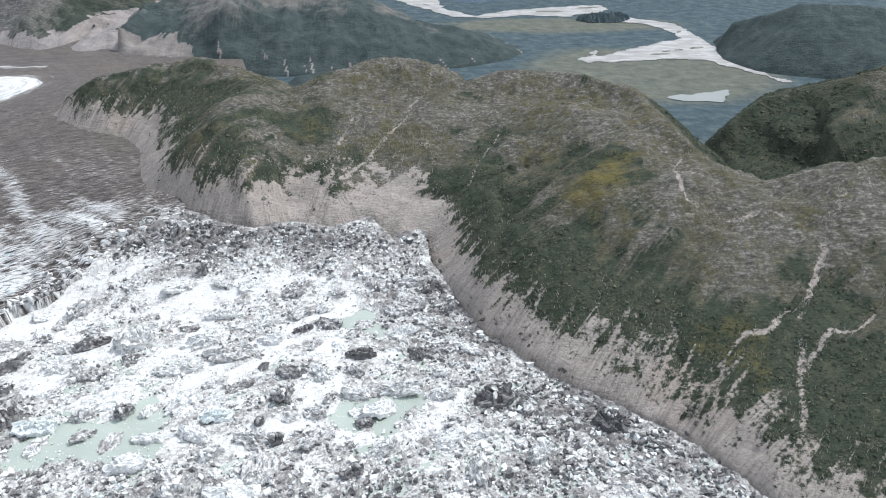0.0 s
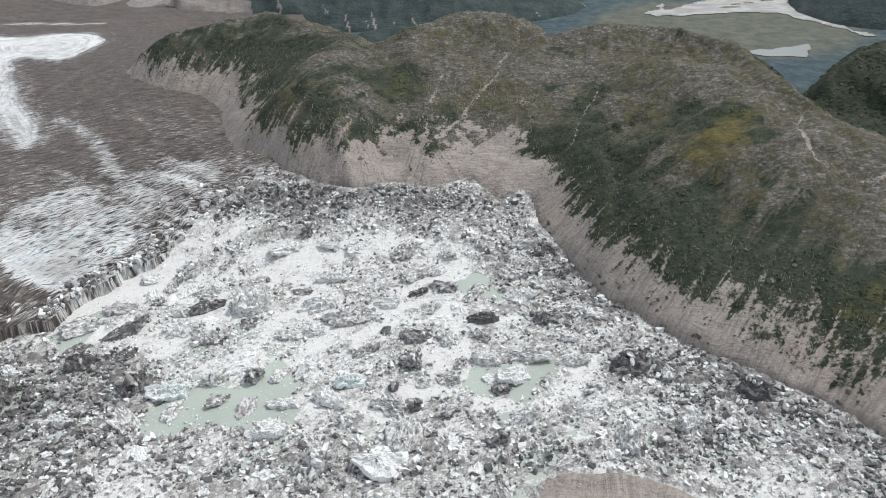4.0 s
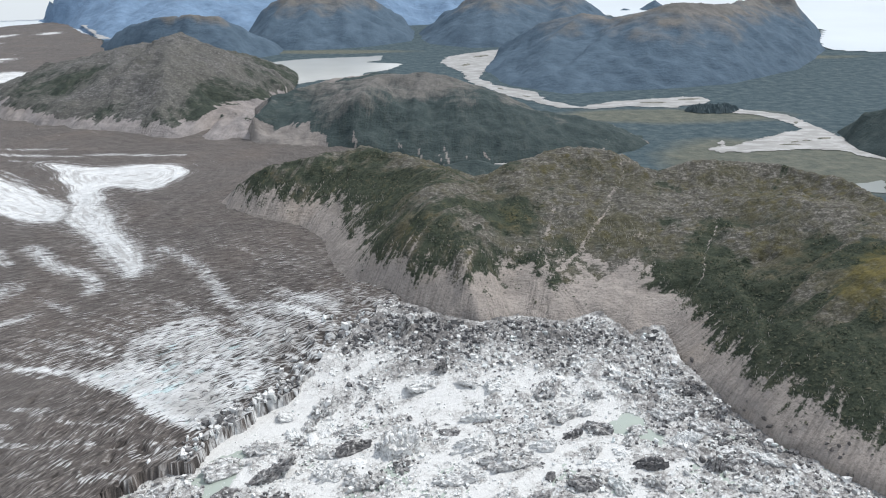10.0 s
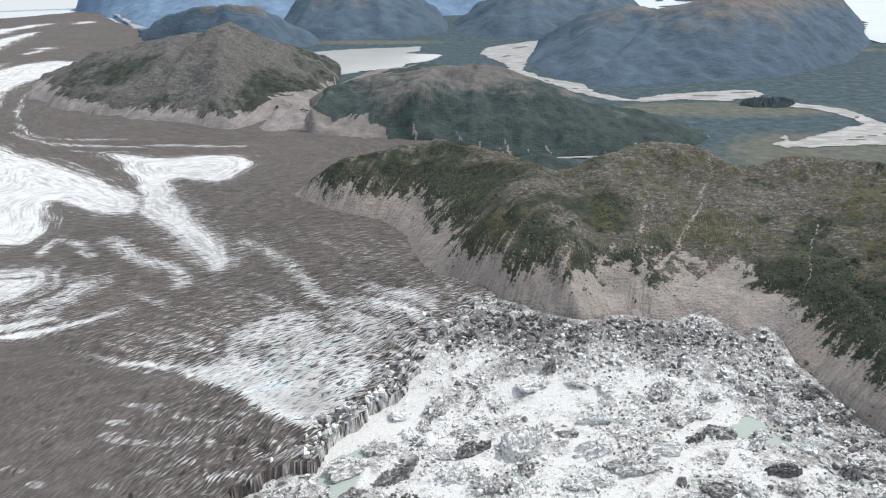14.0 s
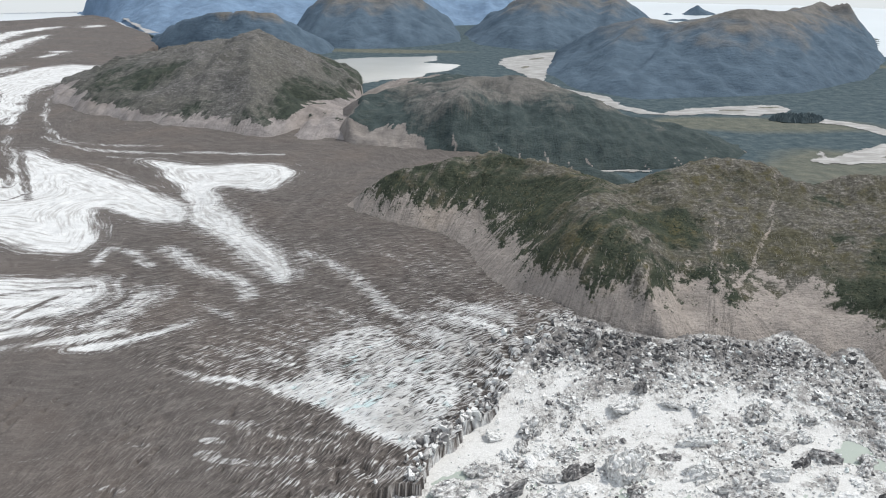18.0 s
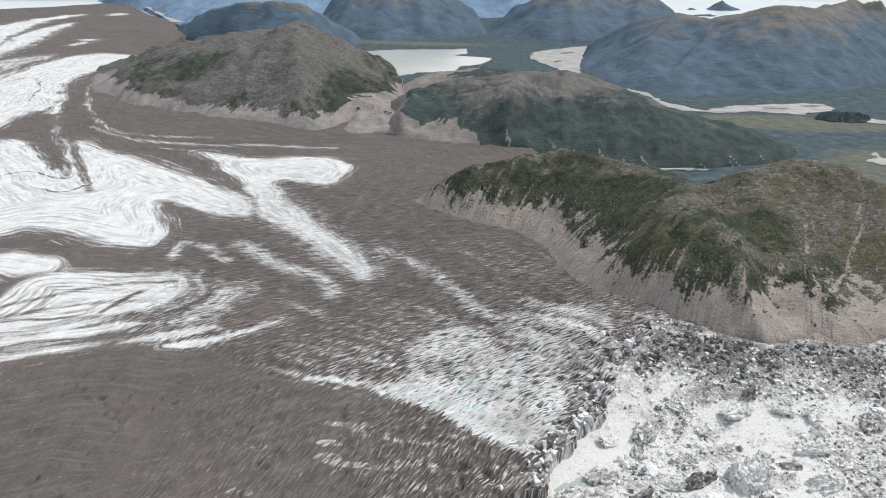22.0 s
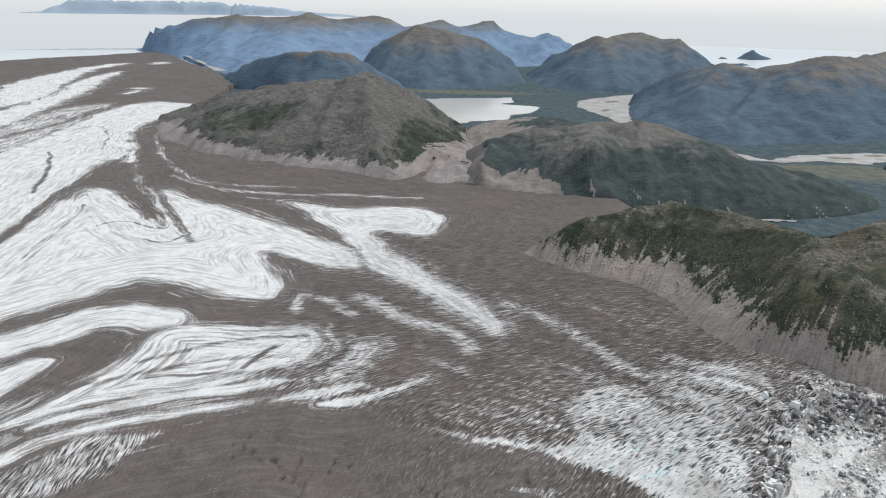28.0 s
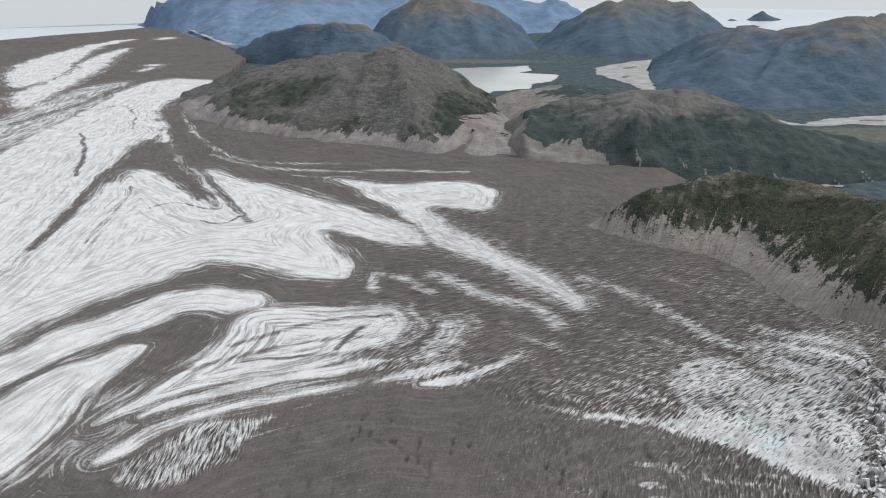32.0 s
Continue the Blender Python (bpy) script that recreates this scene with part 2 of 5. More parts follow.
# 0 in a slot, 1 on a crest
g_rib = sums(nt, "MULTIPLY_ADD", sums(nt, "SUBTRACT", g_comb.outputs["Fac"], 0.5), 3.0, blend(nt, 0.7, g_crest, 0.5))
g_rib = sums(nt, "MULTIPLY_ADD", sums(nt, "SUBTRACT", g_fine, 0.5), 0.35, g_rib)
# slot mask: the shade inside crevasses, painted dark into ice and debris
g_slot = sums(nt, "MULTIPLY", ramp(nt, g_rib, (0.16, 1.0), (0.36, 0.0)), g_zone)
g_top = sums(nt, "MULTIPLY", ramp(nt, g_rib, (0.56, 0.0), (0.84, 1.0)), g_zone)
g_top = sums(nt, "MULTIPLY", g_top, ramp(nt, attribute(nt, "debris"), (0.74, 1.0), (1.0, 0.45)))
g_white = ramp(nt, g_mid, (0.25, (0.57, 0.585, 0.585)), (0.55, (0.71, 0.725, 0.725)), (0.8, (0.79, 0.80, 0.79)))
g_white = blend(nt, ramp(nt, g_flow, (0.47, 0.0), (0.62, 0.65)), g_white, (0.36, 0.352, 0.34))
g_white = blend(nt, ramp(nt, g_fine, (0.60, 0.0), (0.78, 0.35)), g_white, (0.36, 0.35, 0.34))
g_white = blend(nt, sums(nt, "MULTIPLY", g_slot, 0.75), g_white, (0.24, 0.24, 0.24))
g_white = blend(nt, ramp(nt, attribute(nt, "blue"), (0.1, 0.0), (1.0, 0.6)), g_white, (0.50, 0.69, 0.71))
g_dark = ramp(nt, g_mid, (0.25, (0.080, 0.071, 0.066)), (0.6, (0.110, 0.098, 0.091)), (0.85, (0.146, 0.131, 0.121)))
g_dark = blend(nt, ramp(nt, g_flow, (0.48, 0.0), (0.66, 0.40)), g_dark, (0.19, 0.174, 0.162))
g_dark = blend(nt, ramp(nt, g_big, (0.48, 0.0), (0.75, 0.40)), g_dark, (0.160, 0.128, 0.108))
g_dark = blend(nt, ramp(nt, g_fine, (0.60, 0.0), (0.76, 0.55)), g_dark, (0.30, 0.28, 0.265))
g_dark = blend(nt, ramp(nt, g_fine, (0.24, 0.5), (0.40, 0.0)), g_dark, (0.05, 0.045, 0.043))
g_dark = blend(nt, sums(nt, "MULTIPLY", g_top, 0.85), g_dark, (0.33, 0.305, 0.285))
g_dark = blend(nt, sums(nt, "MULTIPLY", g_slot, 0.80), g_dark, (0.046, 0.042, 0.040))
g_sum = sums(nt, "MULTIPLY_ADD", sums(nt, "SUBTRACT", g_fine, 0.5), 0.6, attribute(nt, "debris"))
g_sum = sums(nt, "MULTIPLY_ADD", sums(nt, "MULTIPLY", sums(nt, "SUBTRACT", 0.5, g_rib), g_zone), 0.75, g_sum)
g_sum = sums(nt, "MULTIPLY_ADD", sums(nt, "MULTIPLY", sums(nt, "SUBTRACT", g_flow, 0.5), sums(nt, "SUBTRACT", 1.0, g_zone)), 1.9, g_sum)
g_mask = ramp(nt, g_sum, (0.24, 0.0), (0.50, 0.55), (0.72, 1.0))
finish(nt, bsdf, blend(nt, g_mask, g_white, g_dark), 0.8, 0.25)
relief(nt, bsdf, sums(nt, "ADD", g_fine, sums(nt, "MULTIPLY", sums(nt, "MULTIPLY", g_rib, g_zone), 1.2)), 0.7, 1.2)


# floating ice: clean, dirty and debris-laden blocks; joined ones differ by island, single ones by object
def berg_material(name, island):
    m, nt, bsdf = material(name)
    if island:
        pick = nt.nodes.new("ShaderNodeNewGeometry").outputs["Random Per Island"]
    else:
        pick = nt.nodes.new("ShaderNodeObjectInfo").outputs["Random"]
    dirt = sums(nt, "ADD", sums(nt, "MULTIPLY", pick, 0.8 if island else 0.25), attribute(nt, "dirt"))
    dirt = sums(nt, "ADD", dirt, 0.0 if island else 0.10)
    fine = speckle(nt, 1.1, 4)
    inside = nt.nodes.new("ShaderNodeTexCoord").outputs["Object"]
    band = speckle(nt, 4.0, 4, 0.6) if island else speckle(nt, 1.0, 4, 0.6, (0.28, 0.6, 0.4), inside)
    dirt = sums(nt, "MULTIPLY_ADD", sums(nt, "SUBTRACT", band, 0.5), 1.1, dirt)
    col = ramp(nt, dirt, (0.25, (0.80, 0.81, 0.80)), (0.50, (0.70, 0.705, 0.695)), (0.62, (0.44, 0.435, 0.425)), (0.78, (0.19, 0.185, 0.185)), (1.0, (0.10, 0.10, 0.103)))
    col = blend(nt, ramp(nt, fine, (0.56, 0.0), (0.70, 0.5)), col, (0.25, 0.235, 0.22))
    if not island:
        seam = speckle(nt, 1.0, 3, 0.7, (0.22, 0.8, 0.5), inside)
        col = blend(nt, ramp(nt, seam, (0.32, 0.7), (0.43, 0.0)), col, (0.18, 0.17, 0.162))
    col = blend(nt, ramp(nt, sums(nt, "MULTIPLY", pick, 9.0), (0.0, 0.3), (0.6, 0.0)), col, (0.55, 0.72, 0.72))
    finish(nt, bsdf, col, 0.7, 0.3)
    relief(nt, bsdf, sums(nt, "ADD", fine, band), 0.7, 0.7)
    return m


BERG, BLOCKS = berg_material("berg_ice", False), berg_material("ice_blocks", True)

# brash: crushed ice packed over the water, darker where rock came down with it
BRASH, nt, bsdf = material("brash_ice")
b_fine, b_mid = speckle(nt, 0.9, 3), speckle(nt, 9, 5, 0.6)
b_dirt = sums(nt, "MULTIPLY_ADD", sums(nt, "SUBTRACT", b_mid, 0.5), 1.3, attribute(nt, "dirt"))
b_dirt = sums(nt, "MULTIPLY_ADD", sums(nt, "SUBTRACT", b_fine, 0.5), 0.8, b_dirt)
b_col = ramp(nt, b_dirt, (0.0, (0.70, 0.705, 0.69)), (0.24, (0.63, 0.63, 0.615)), (0.40, (0.50, 0.50, 0.487)), (0.64, (0.36, 0.352, 0.343)), (0.90, (0.15, 0.145, 0.142)))
b_grit = speckle(nt, 0.55, 2)
b_col = blend(nt, ramp(nt, b_grit, (0.56, 0.0), (0.68, 0.45)), b_col, (0.36, 0.355, 0.34))
b_net = sums(nt, "MINIMUM", crackle(nt, 4.6, 5.0), sums(nt, "MULTIPLY", crackle(nt, 2.1, 2.6), 1.6))
b_line = sums(nt, "MULTIPLY", ramp(nt, b_net, (0.0, 0.85), (0.10, 0.0)), ramp(nt, b_dirt, (0.0, 0.18), (0.34, 1.0)))
b_col = blend(nt, b_line, b_col, (0.17, 0.16, 0.15))
finish(nt, bsdf, b_col, 0.8, 0.25)
relief(nt, bsdf, sums(nt, "ADD", b_fine, b_mid), 0.8, 0.6)


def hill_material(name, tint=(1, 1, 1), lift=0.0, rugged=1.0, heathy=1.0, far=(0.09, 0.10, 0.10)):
    """Forest, pale rock and heath, bare scree and yellow meadow, by attributes. lift: how much distance haze, in the
    colour far, is painted over the woods; it greys rock and scree too.
    """
    m, nt, bsdf = material(name)
    fine, mid, big = speckle(nt, 2.4 * rugged, 4, 0.65), speckle(nt, 11 * rugged, 5, 0.6), speckle(nt, 70 * rugged, 4)
    lay = nt.nodes.new("ShaderNodeCombineXYZ")
    nt.links.new(sums(nt, "MULTIPLY", attribute(nt, "arc"), 0.42 / rugged), lay.inputs[0])
    nt.links.new(sums(nt, "MULTIPLY", attribute(nt, "rise"), 0.05 / rugged), lay.inputs[1])
    comb = nt.nodes.new("ShaderNodeTexNoise")
    comb.inputs["Scale"].default_value, comb.inputs["Detail"].default_value, comb.inputs["Roughness"].default_value = 1.0, 4.0, 0.6
    nt.links.new(lay.outputs[0], comb.inputs["Vector"])
    streak = blend(nt, min(1.0, 1.1 * lift), blend(nt, attribute(nt, "seam"), comb.outputs["Fac"], 0.5), 0.5)
    grain = blend(nt, 0.5, mid, streak)
    dark = ramp(nt, mid, (0.3, (0.031, 0.040, 0.031)), (0.5, (0.049, 0.060, 0.043)), (0.72, (0.084, 0.088, 0.061)))
    dark = blend(nt, ramp(nt, fine, (0.52, 0.0), (0.75, 0.6)), dark, (0.088, 0.093, 0.064))
    dark = blend(nt, ramp(nt, fine, (0.25, 0.6), (0.42, 0.0)), dark, (0.022, 0.028, 0.020))
    # aerial haze put into the wood colour, more with lift
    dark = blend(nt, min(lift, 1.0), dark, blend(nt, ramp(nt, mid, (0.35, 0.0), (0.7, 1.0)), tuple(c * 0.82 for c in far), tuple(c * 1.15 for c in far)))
    ledge = speckle(nt, 3.4 * rugged, 5, 0.7, (0.32, 1.15, 1.7, 32))
    rock = ramp(nt, blend(nt, 0.62, fine, ledge), (0.34, (0.065, 0.062, 0.052)), (0.5, (0.135, 0.127, 0.110)), (0.64, (0.33, 0.312, 0.285)))
    heath = ramp(nt, fine, (0.3, (0.055, 0.055, 0.034)), (0.7, (0.135, 0.125, 0.078)))
    rock = blend(nt, ramp(nt, sums(nt, "MULTIPLY_ADD", sums(nt, "SUBTRACT", mid, 0.5), 0.9, big), (0.38, 0.0), (0.62, 0.85 * heathy)), rock, heath)
    rock = blend(nt, ramp(nt, crackle(nt, 5.5 * rugged, 6.0 * rugged), (0.0, 0.5), (0.14, 0.0)), rock, (0.06, 0.062, 0.05))
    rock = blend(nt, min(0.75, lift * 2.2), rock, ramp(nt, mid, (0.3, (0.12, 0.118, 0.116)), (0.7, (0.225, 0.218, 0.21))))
    scree = ramp(nt, mid, (0.25, (0.32, 0.285, 0.258)), (0.75, (0.42, 0.378, 0.343)))
    scree = blend(nt, ramp(nt, streak, (0.34, 0.65), (0.56, 0.0)), scree, (0.19, 0.172, 0.155))
    scree = blend(nt, ramp(nt, fine, (0.32, 0.65), (0.48, 0.0)), scree, (0.17, 0.155, 0.14))
    scree = blend(nt, ramp(nt, big, (0.52, 0.0), (0.70, 0.4)), scree, (0.40, 0.325, 0.25))
    scree = blend(nt, ramp(nt, speckle(nt, 1.0 * rugged, 3), (0.60, 0.0), (0.72, 0.6)), scree, (0.46, 0.43, 0.40))
    dark = blend(nt, ramp(nt, streak, (0.52, 0.0), (0.72, 0.5 - 0.4 * lift)), dark, (0.098, 0.104, 0.068))
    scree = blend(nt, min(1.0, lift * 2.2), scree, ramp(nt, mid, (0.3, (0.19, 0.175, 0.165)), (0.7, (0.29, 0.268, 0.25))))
    meadow = ramp(nt, mid, (0.3, (0.085, 0.08, 0.026)), (0.7, (0.17, 0.14, 0.045)))
    col = blend(nt, edge_mask(nt, attribute(nt, "rock"), grain, 0.36 - 0.1 * lift, 0.66 + 0.25 * lift, 1.8 - 0.7 * min(1.0, lift)), dark, rock)
    col = blend(nt, ramp(nt, sums(nt, "MULTIPLY_ADD", sums(nt, "SUBTRACT", grain, 0.5), 2.2, attribute(nt, "meadow")), (0.4, 0.0), (1.1, 0.75)), col, meadow)
    col = blend(nt, edge_mask(nt, attribute(nt, "scree"), blend(nt, 0.28, fine, streak), 0.38, 0.62, 1.9), col, scree)
    finish(nt, bsdf, blend(nt, 1.0, col, tint, "MULTIPLY"), 0.95, 0.1)
    relief(nt, bsdf, sums(nt, "ADD", sums(nt, "MULTIPLY_ADD", streak, 0.8, mid), sums(nt, "MULTIPLY_ADD", ledge, 0.7, sums(nt, "MULTIPLY", fine, 0.3))), 0.9 - 0.3 * lift, 2.6 * rugged)
    return m


HILL = hill_material("forested_hillside", lift=0.0)
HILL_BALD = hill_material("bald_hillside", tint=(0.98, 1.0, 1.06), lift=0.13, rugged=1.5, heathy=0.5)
# middle distance: a lighter share of blue haze in the woods' colour
HILL_MID = hill_material("hazed_mountainside", lift=0.38, rugged=1.6, far=(0.078, 0.114, 0.142))
# distance haze painted into the base colour, bluest on the last range
HILL_FAR = hill_material("hazed_wooded_mountain", lift=0.8, rugged=4.0, far=(0.106, 0.156, 0.216))
HILL_LAST = hill_material("hazed_farthest_mountain", lift=1.0, rugged=6.0, far=(0.185, 0.275, 0.395))

# the headland's pale blue is haze, painted on evenly
HILL_HAZED, nt, bsdf = material("hazed_far_headland")
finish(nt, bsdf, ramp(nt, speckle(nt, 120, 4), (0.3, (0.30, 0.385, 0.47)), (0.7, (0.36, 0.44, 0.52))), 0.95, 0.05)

# valley floor: forest, bog and heath; the forest's blue is distance haze painted in
PLAIN, nt, bsdf = material("valley_floor")
p_mid, p_big = speckle(nt, 22, 5, 0.6), speckle(nt, 240, 4)
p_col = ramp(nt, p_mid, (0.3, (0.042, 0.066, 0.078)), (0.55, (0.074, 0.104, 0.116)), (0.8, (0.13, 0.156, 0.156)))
p_open = ramp(nt, p_mid, (0.3, (0.090, 0.104, 0.090)), (0.7, (0.165, 0.168, 0.138)))
p_mask = edge_mask(nt, attribute(nt, "open"), p_big, 0.4, 0.6, 0.5)
finish(nt, bsdf, blend(nt, p_mask, p_col, p_open), 0.95, 0.1)
relief(nt, bsdf, p_mid, 1.0, 6.0)

# braided river: pale gravel with threads of grey water
RIVER, nt, bsdf = material("braided_river_gravel")
r_mid, r_fine = speckle(nt, 40, 4, 0.6, (1.0, 2.2, 1.0)), speckle(nt, 8, 4)
r_col = ramp(nt, r_mid, (0.3, (0.24, 0.235, 0.222)), (0.5, (0.33, 0.325, 0.31)), (0.58, (0.45, 0.448, 0.44)), (0.75, (0.29, 0.285, 0.272)))
r_col = blend(nt, ramp(nt, r_fine, (0.62, 0.0), (0.72, 0.45)), r_col, (0.33, 0.32, 0.27))
finish(nt, bsdf, r_col, 0.55, 0.4)


BAR, nt, bsdf = material("scrubby_gravel_bar")
finish(nt, bsdf, ramp(nt, speckle(nt, 6, 4), (0.35, (0.10, 0.11, 0.085)), (0.65, (0.27, 0.26, 0.22))), 0.95, 0.1)


def water_material(name, col, rough, size, strength):
    m, nt, bsdf = material(name)
    murk = ramp(nt, speckle(nt, size * 30, 4), (0.3, tuple(c * 0.9 for c in col)), (0.7, tuple(min(1, c * 1.08) for c in col)))
    finish(nt, bsdf, murk, rough, 0.5)
    relief(nt, bsdf, speckle(nt, size, 3), strength, 0.3)
    return m


LAKE_WATER = water_material("glacial_lake_water", (0.40, 0.45, 0.40), 0.25, 1.5, 0.15)
LAGOON_WATER = water_material("milky_lagoon_water", (0.55, 0.56, 0.53), 0.15, 8, 0.05)
POND_WATER = water_material("dull_pond_water", (0.24, 0.26, 0.245), 0.3, 6, 0.1)
SEA_WATER = water_material("bright_sea_water", (0.60, 0.66, 0.69), 0.3, 30, 0.1)



def leaf_material(name, haze):
    m, nt, bsdf = material(name)
    pick = nt.nodes.new("ShaderNodeNewGeometry").outputs["Random Per Island"]
    col = ramp(nt, pick, (0.0, (0.042, 0.053, 0.040)), (0.5, (0.068, 0.081, 0.056)), (0.85, (0.108, 0.113, 0.077)), (1.0, (0.165, 0.153, 0.11)))
    col = blend(nt, ramp(nt, speckle(nt, 0.8, 3), (0.3, 0.0), (0.8, 0.4)), col, (0.026, 0.034, 0.024))
    # haze: share of blue-grey distance mixed into the leaf colour
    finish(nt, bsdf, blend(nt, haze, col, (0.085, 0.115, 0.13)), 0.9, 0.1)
    return m


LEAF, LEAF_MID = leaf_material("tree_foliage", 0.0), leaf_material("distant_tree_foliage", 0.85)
DEADWOOD, nt, bsdf = material("bleached_dead_wood")
finish(nt, bsdf, ramp(nt, speckle(nt, 1.5, 3), (0.3, (0.30, 0.28, 0.25)), (0.7, (0.48, 0.45, 0.41))), 0.9, 0.1)
STONE, nt, bsdf = material("dark_boulder_stone")
finish(nt, bsdf, ramp(nt, speckle(nt, 1.2, 5), (0.3, (0.07, 0.066, 0.064)), (0.7, (0.15, 0.14, 0.135))), 0.9, 0.2)


# ---------------------------------------------------------------- the plan
SHORE = pairs("420 90 265 212 174 296 154 329 136 351 88 390 61 417 29 458 6 510 -12 538 -18 576 -42 562 -63 594 -91 579 -129 589 -160 579 -193 588 -243 621")
FRONT = pairs("-420 300 -392 355 -382 385 -372 405 -344 416 -338 440 -323 467 -297 500 -273 552 -243 590")


def ice_level(x, y):
    """The glacier's smooth surface."""
    near_hill = 20 * np.exp(-(((x + 400) / 190) ** 2 + ((y - 900) / 200) ** 2))
    return 16 + near_hill + 18 * smooth((y - 1000) / 500) * smooth((x + 1300) / 500)


def brash_level(x, y):
    """Packed ice climbs towards the inner corner of the lake."""
    return 26 * smooth((y - 470) / 140) * smooth((60 - x) / 60)


def sea_level(x, y):
    d = np.hypot(x + 290, y - 40)
    return 1.5 + 47 * np.clip((d - 2500) / 1600, 0, 2)


SEA = pairs("1040 2580 1060 2760 1250 3120 850 3320 500 3050 560 3700 480 3980 230 4080 40 4250 -60 4760 500 4820 1500 4560 2600 4000 3600 3000 4300 1900 4600 1000 3400 1500 2000 2100 1500 2330")


# ---------------------------------------------------------------- ground, lake, sea
def build_ground():
    r = np.concatenate([np.linspace(2, 900, 40), np.geomspace(940, 4900, 130)])
    a = np.linspace(0, 2 * np.pi, 421)
    rr, aa = np.meshgrid(r, a, indexing="ij")
    x, y = -290 + rr * np.sin(aa), 40 + rr * np.cos(aa)
    z = 1.0 + 0.5 * (fbm(x, y, 120, 4, 3) - 0.5)
    d_sea = area_distance(x, y, SEA)
    z = np.maximum(z, (sea_level(x, y) - 1.5) * smooth((d_sea + 420) / 320))
    z = np.where(d_sea > 0, sea_level(x, y) - 5, z)
    z = np.where((x < 330) & (y < 760) & (x > -900) & (y > -700), -10, z)
    far_left = smooth((-x - 1500) / 600) * smooth((y - 3000) / 900)
    z = z - 8 * far_left
    bog = np.exp(-(((x - 330) / 230) ** 2 + ((y - 1180) / 190) ** 2)) + 0.8 * np.exp(-(((x - 240) / 330) ** 2 + ((y - 1560) / 100) ** 2))
    bog = bog + 0.7 * np.exp(-(((x + 620) / 420) ** 2 + ((y - 2720) / 90) ** 2)) + 0.6 * np.exp(-(((x - 900) / 300) ** 2 + ((y - 2450) / 60) ** 2))
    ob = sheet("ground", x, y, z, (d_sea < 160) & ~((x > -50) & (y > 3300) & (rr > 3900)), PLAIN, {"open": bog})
    tagged(ob, "dark green forested valley floor with pale bog clearings", "ground", kind="structure")


build_ground()
lake = new("lake", mesh_from("lake", np.array([(-700, -760, 0.3), (420, -760, 0.3), (420, 640, 0.3), (-700, 640, 0.3)], float), [[0, 1, 2, 3]], LAKE_WATER))
tagged(lake, "milky grey-green glacial lake water between packed ice", "water", kind="structure")


def build_sea():
    x, y = grid(-150, 4650, 950, 4850, 28)
    d = area_distance(x, y, SEA) + 30 + 30 * (fbm(x, y, 90, 3, 92) - 0.5)
    ob = sheet("sea", x, y, sea_level(x, y), d > 0, SEA_WATER)
    tagged(ob, "pale bright ocean beyond the coastal hills", "sea", kind="structure")
    x, y = grid(-4400, -1500, 2300, 4800, 40)
    keep = (np.hypot(x + 290, y - 40) < 4880) & (np.hypot(x + 585, y - 56) < 4950)
    ob = sheet("inlet", x, y, 2.6 + 0.004 * np.clip(y - 3300, 0, 3000), keep & ((x < -1900) | (y > 3300)), SEA_WATER)
    tagged(ob, "pale calm inlet beyond the far end of the glacier", "water", kind="structure")


build_sea()


def water_sheet(name, outline, z, mat, label, category="water"):
    ob = flat_area(name, pairs(outline), z, mat, 4.0 if mat is RIVER else None)
    return tagged(ob, label, category, kind="structure")


water_sheet("lagoon", "-790 2440 -767 2458 -670 2528 -544 2555 -446 2599 -436 2467 -477 2427 -360 2385 -394 2239 -454 2183 -462 2109 -561 2049 -606 1980 -700 1980 -800 2250", 2.0, LAGOON_WATER, "still pale grey lagoon behind the bare-topped hill")
river = water_sheet("river", "9 2804 -94 2720 -230 2565 -252 2400 -180 2190 -168 2028 -100 1850 -53 1770 -11 1700 27 1640 107 1628 172 1652 274 1641 355 1690 376 1715 374 1765 327 1781 254 1748 163 1726 77 1662 15 1728 -5 1860 -91 1960 -132 2080 -105 2295 -60 2490", 1.9, RIVER, "pale braided gravel river winding past wooded hills", "river")
flats = water_sheet("river", "392 1640 432 1604 474 1560 490 1471 490 1352 496 1215 535 1116 520 1112 446 1252 380 1262 303 1252 241 1240 232 1265 262 1315 288 1372 275 1296 335 1338 381 1377 450 1424 448 1472 413 1557 374 1580", 1.9, RIVER, "broad pale gravel river flats with sand bars", "river")
def gravel_bar(parent, x, y, a, b, turn):
    """A low bar grown over with scrub, part of its river."""
    n = 28
    ang = np.linspace(0, 2 * np.pi, n, endpoint=False)
    rim = 1 + 0.25 * (vnoise(ang * 2 + x, ang * 0 + y, 5) - 0.5)
    c, s = math.cos(radians(turn)), math.sin(radians(turn))
    rings = []
    for k, h in ((1.0, 1.7), (0.8, 2.6), (0.4, 3.0)):
        u, v = a * k * rim * np.cos(ang), b * k * rim * np.sin(ang)
        rings.append(np.stack([x + u * c - v * s, y + u * s + v * c, 0 * u + h], 1))
    co = np.concatenate(rings + [np.array([[x, y, 3.0]])])
    q = [(i + r * n, (i + 1) % n + r * n, (i + 1) % n + (r + 1) * n, i + (r + 1) * n) for r in range(2) for i in range(n)]
    q += [(i + 2 * n, (i + 1) % n + 2 * n, 3 * n, 3 * n) for i in range(n)]
    me = bpy.data.meshes.new("gravel_bar")
    me.from_pydata(co.tolist(), [], [f if f[2] != f[3] else f[:3] for f in q])
    me.materials.append(BAR)
    ob = new("gravel_bar", me)
    ob.parent = parent
    return tagged(ob, "dark scrub-grown gravel bar")


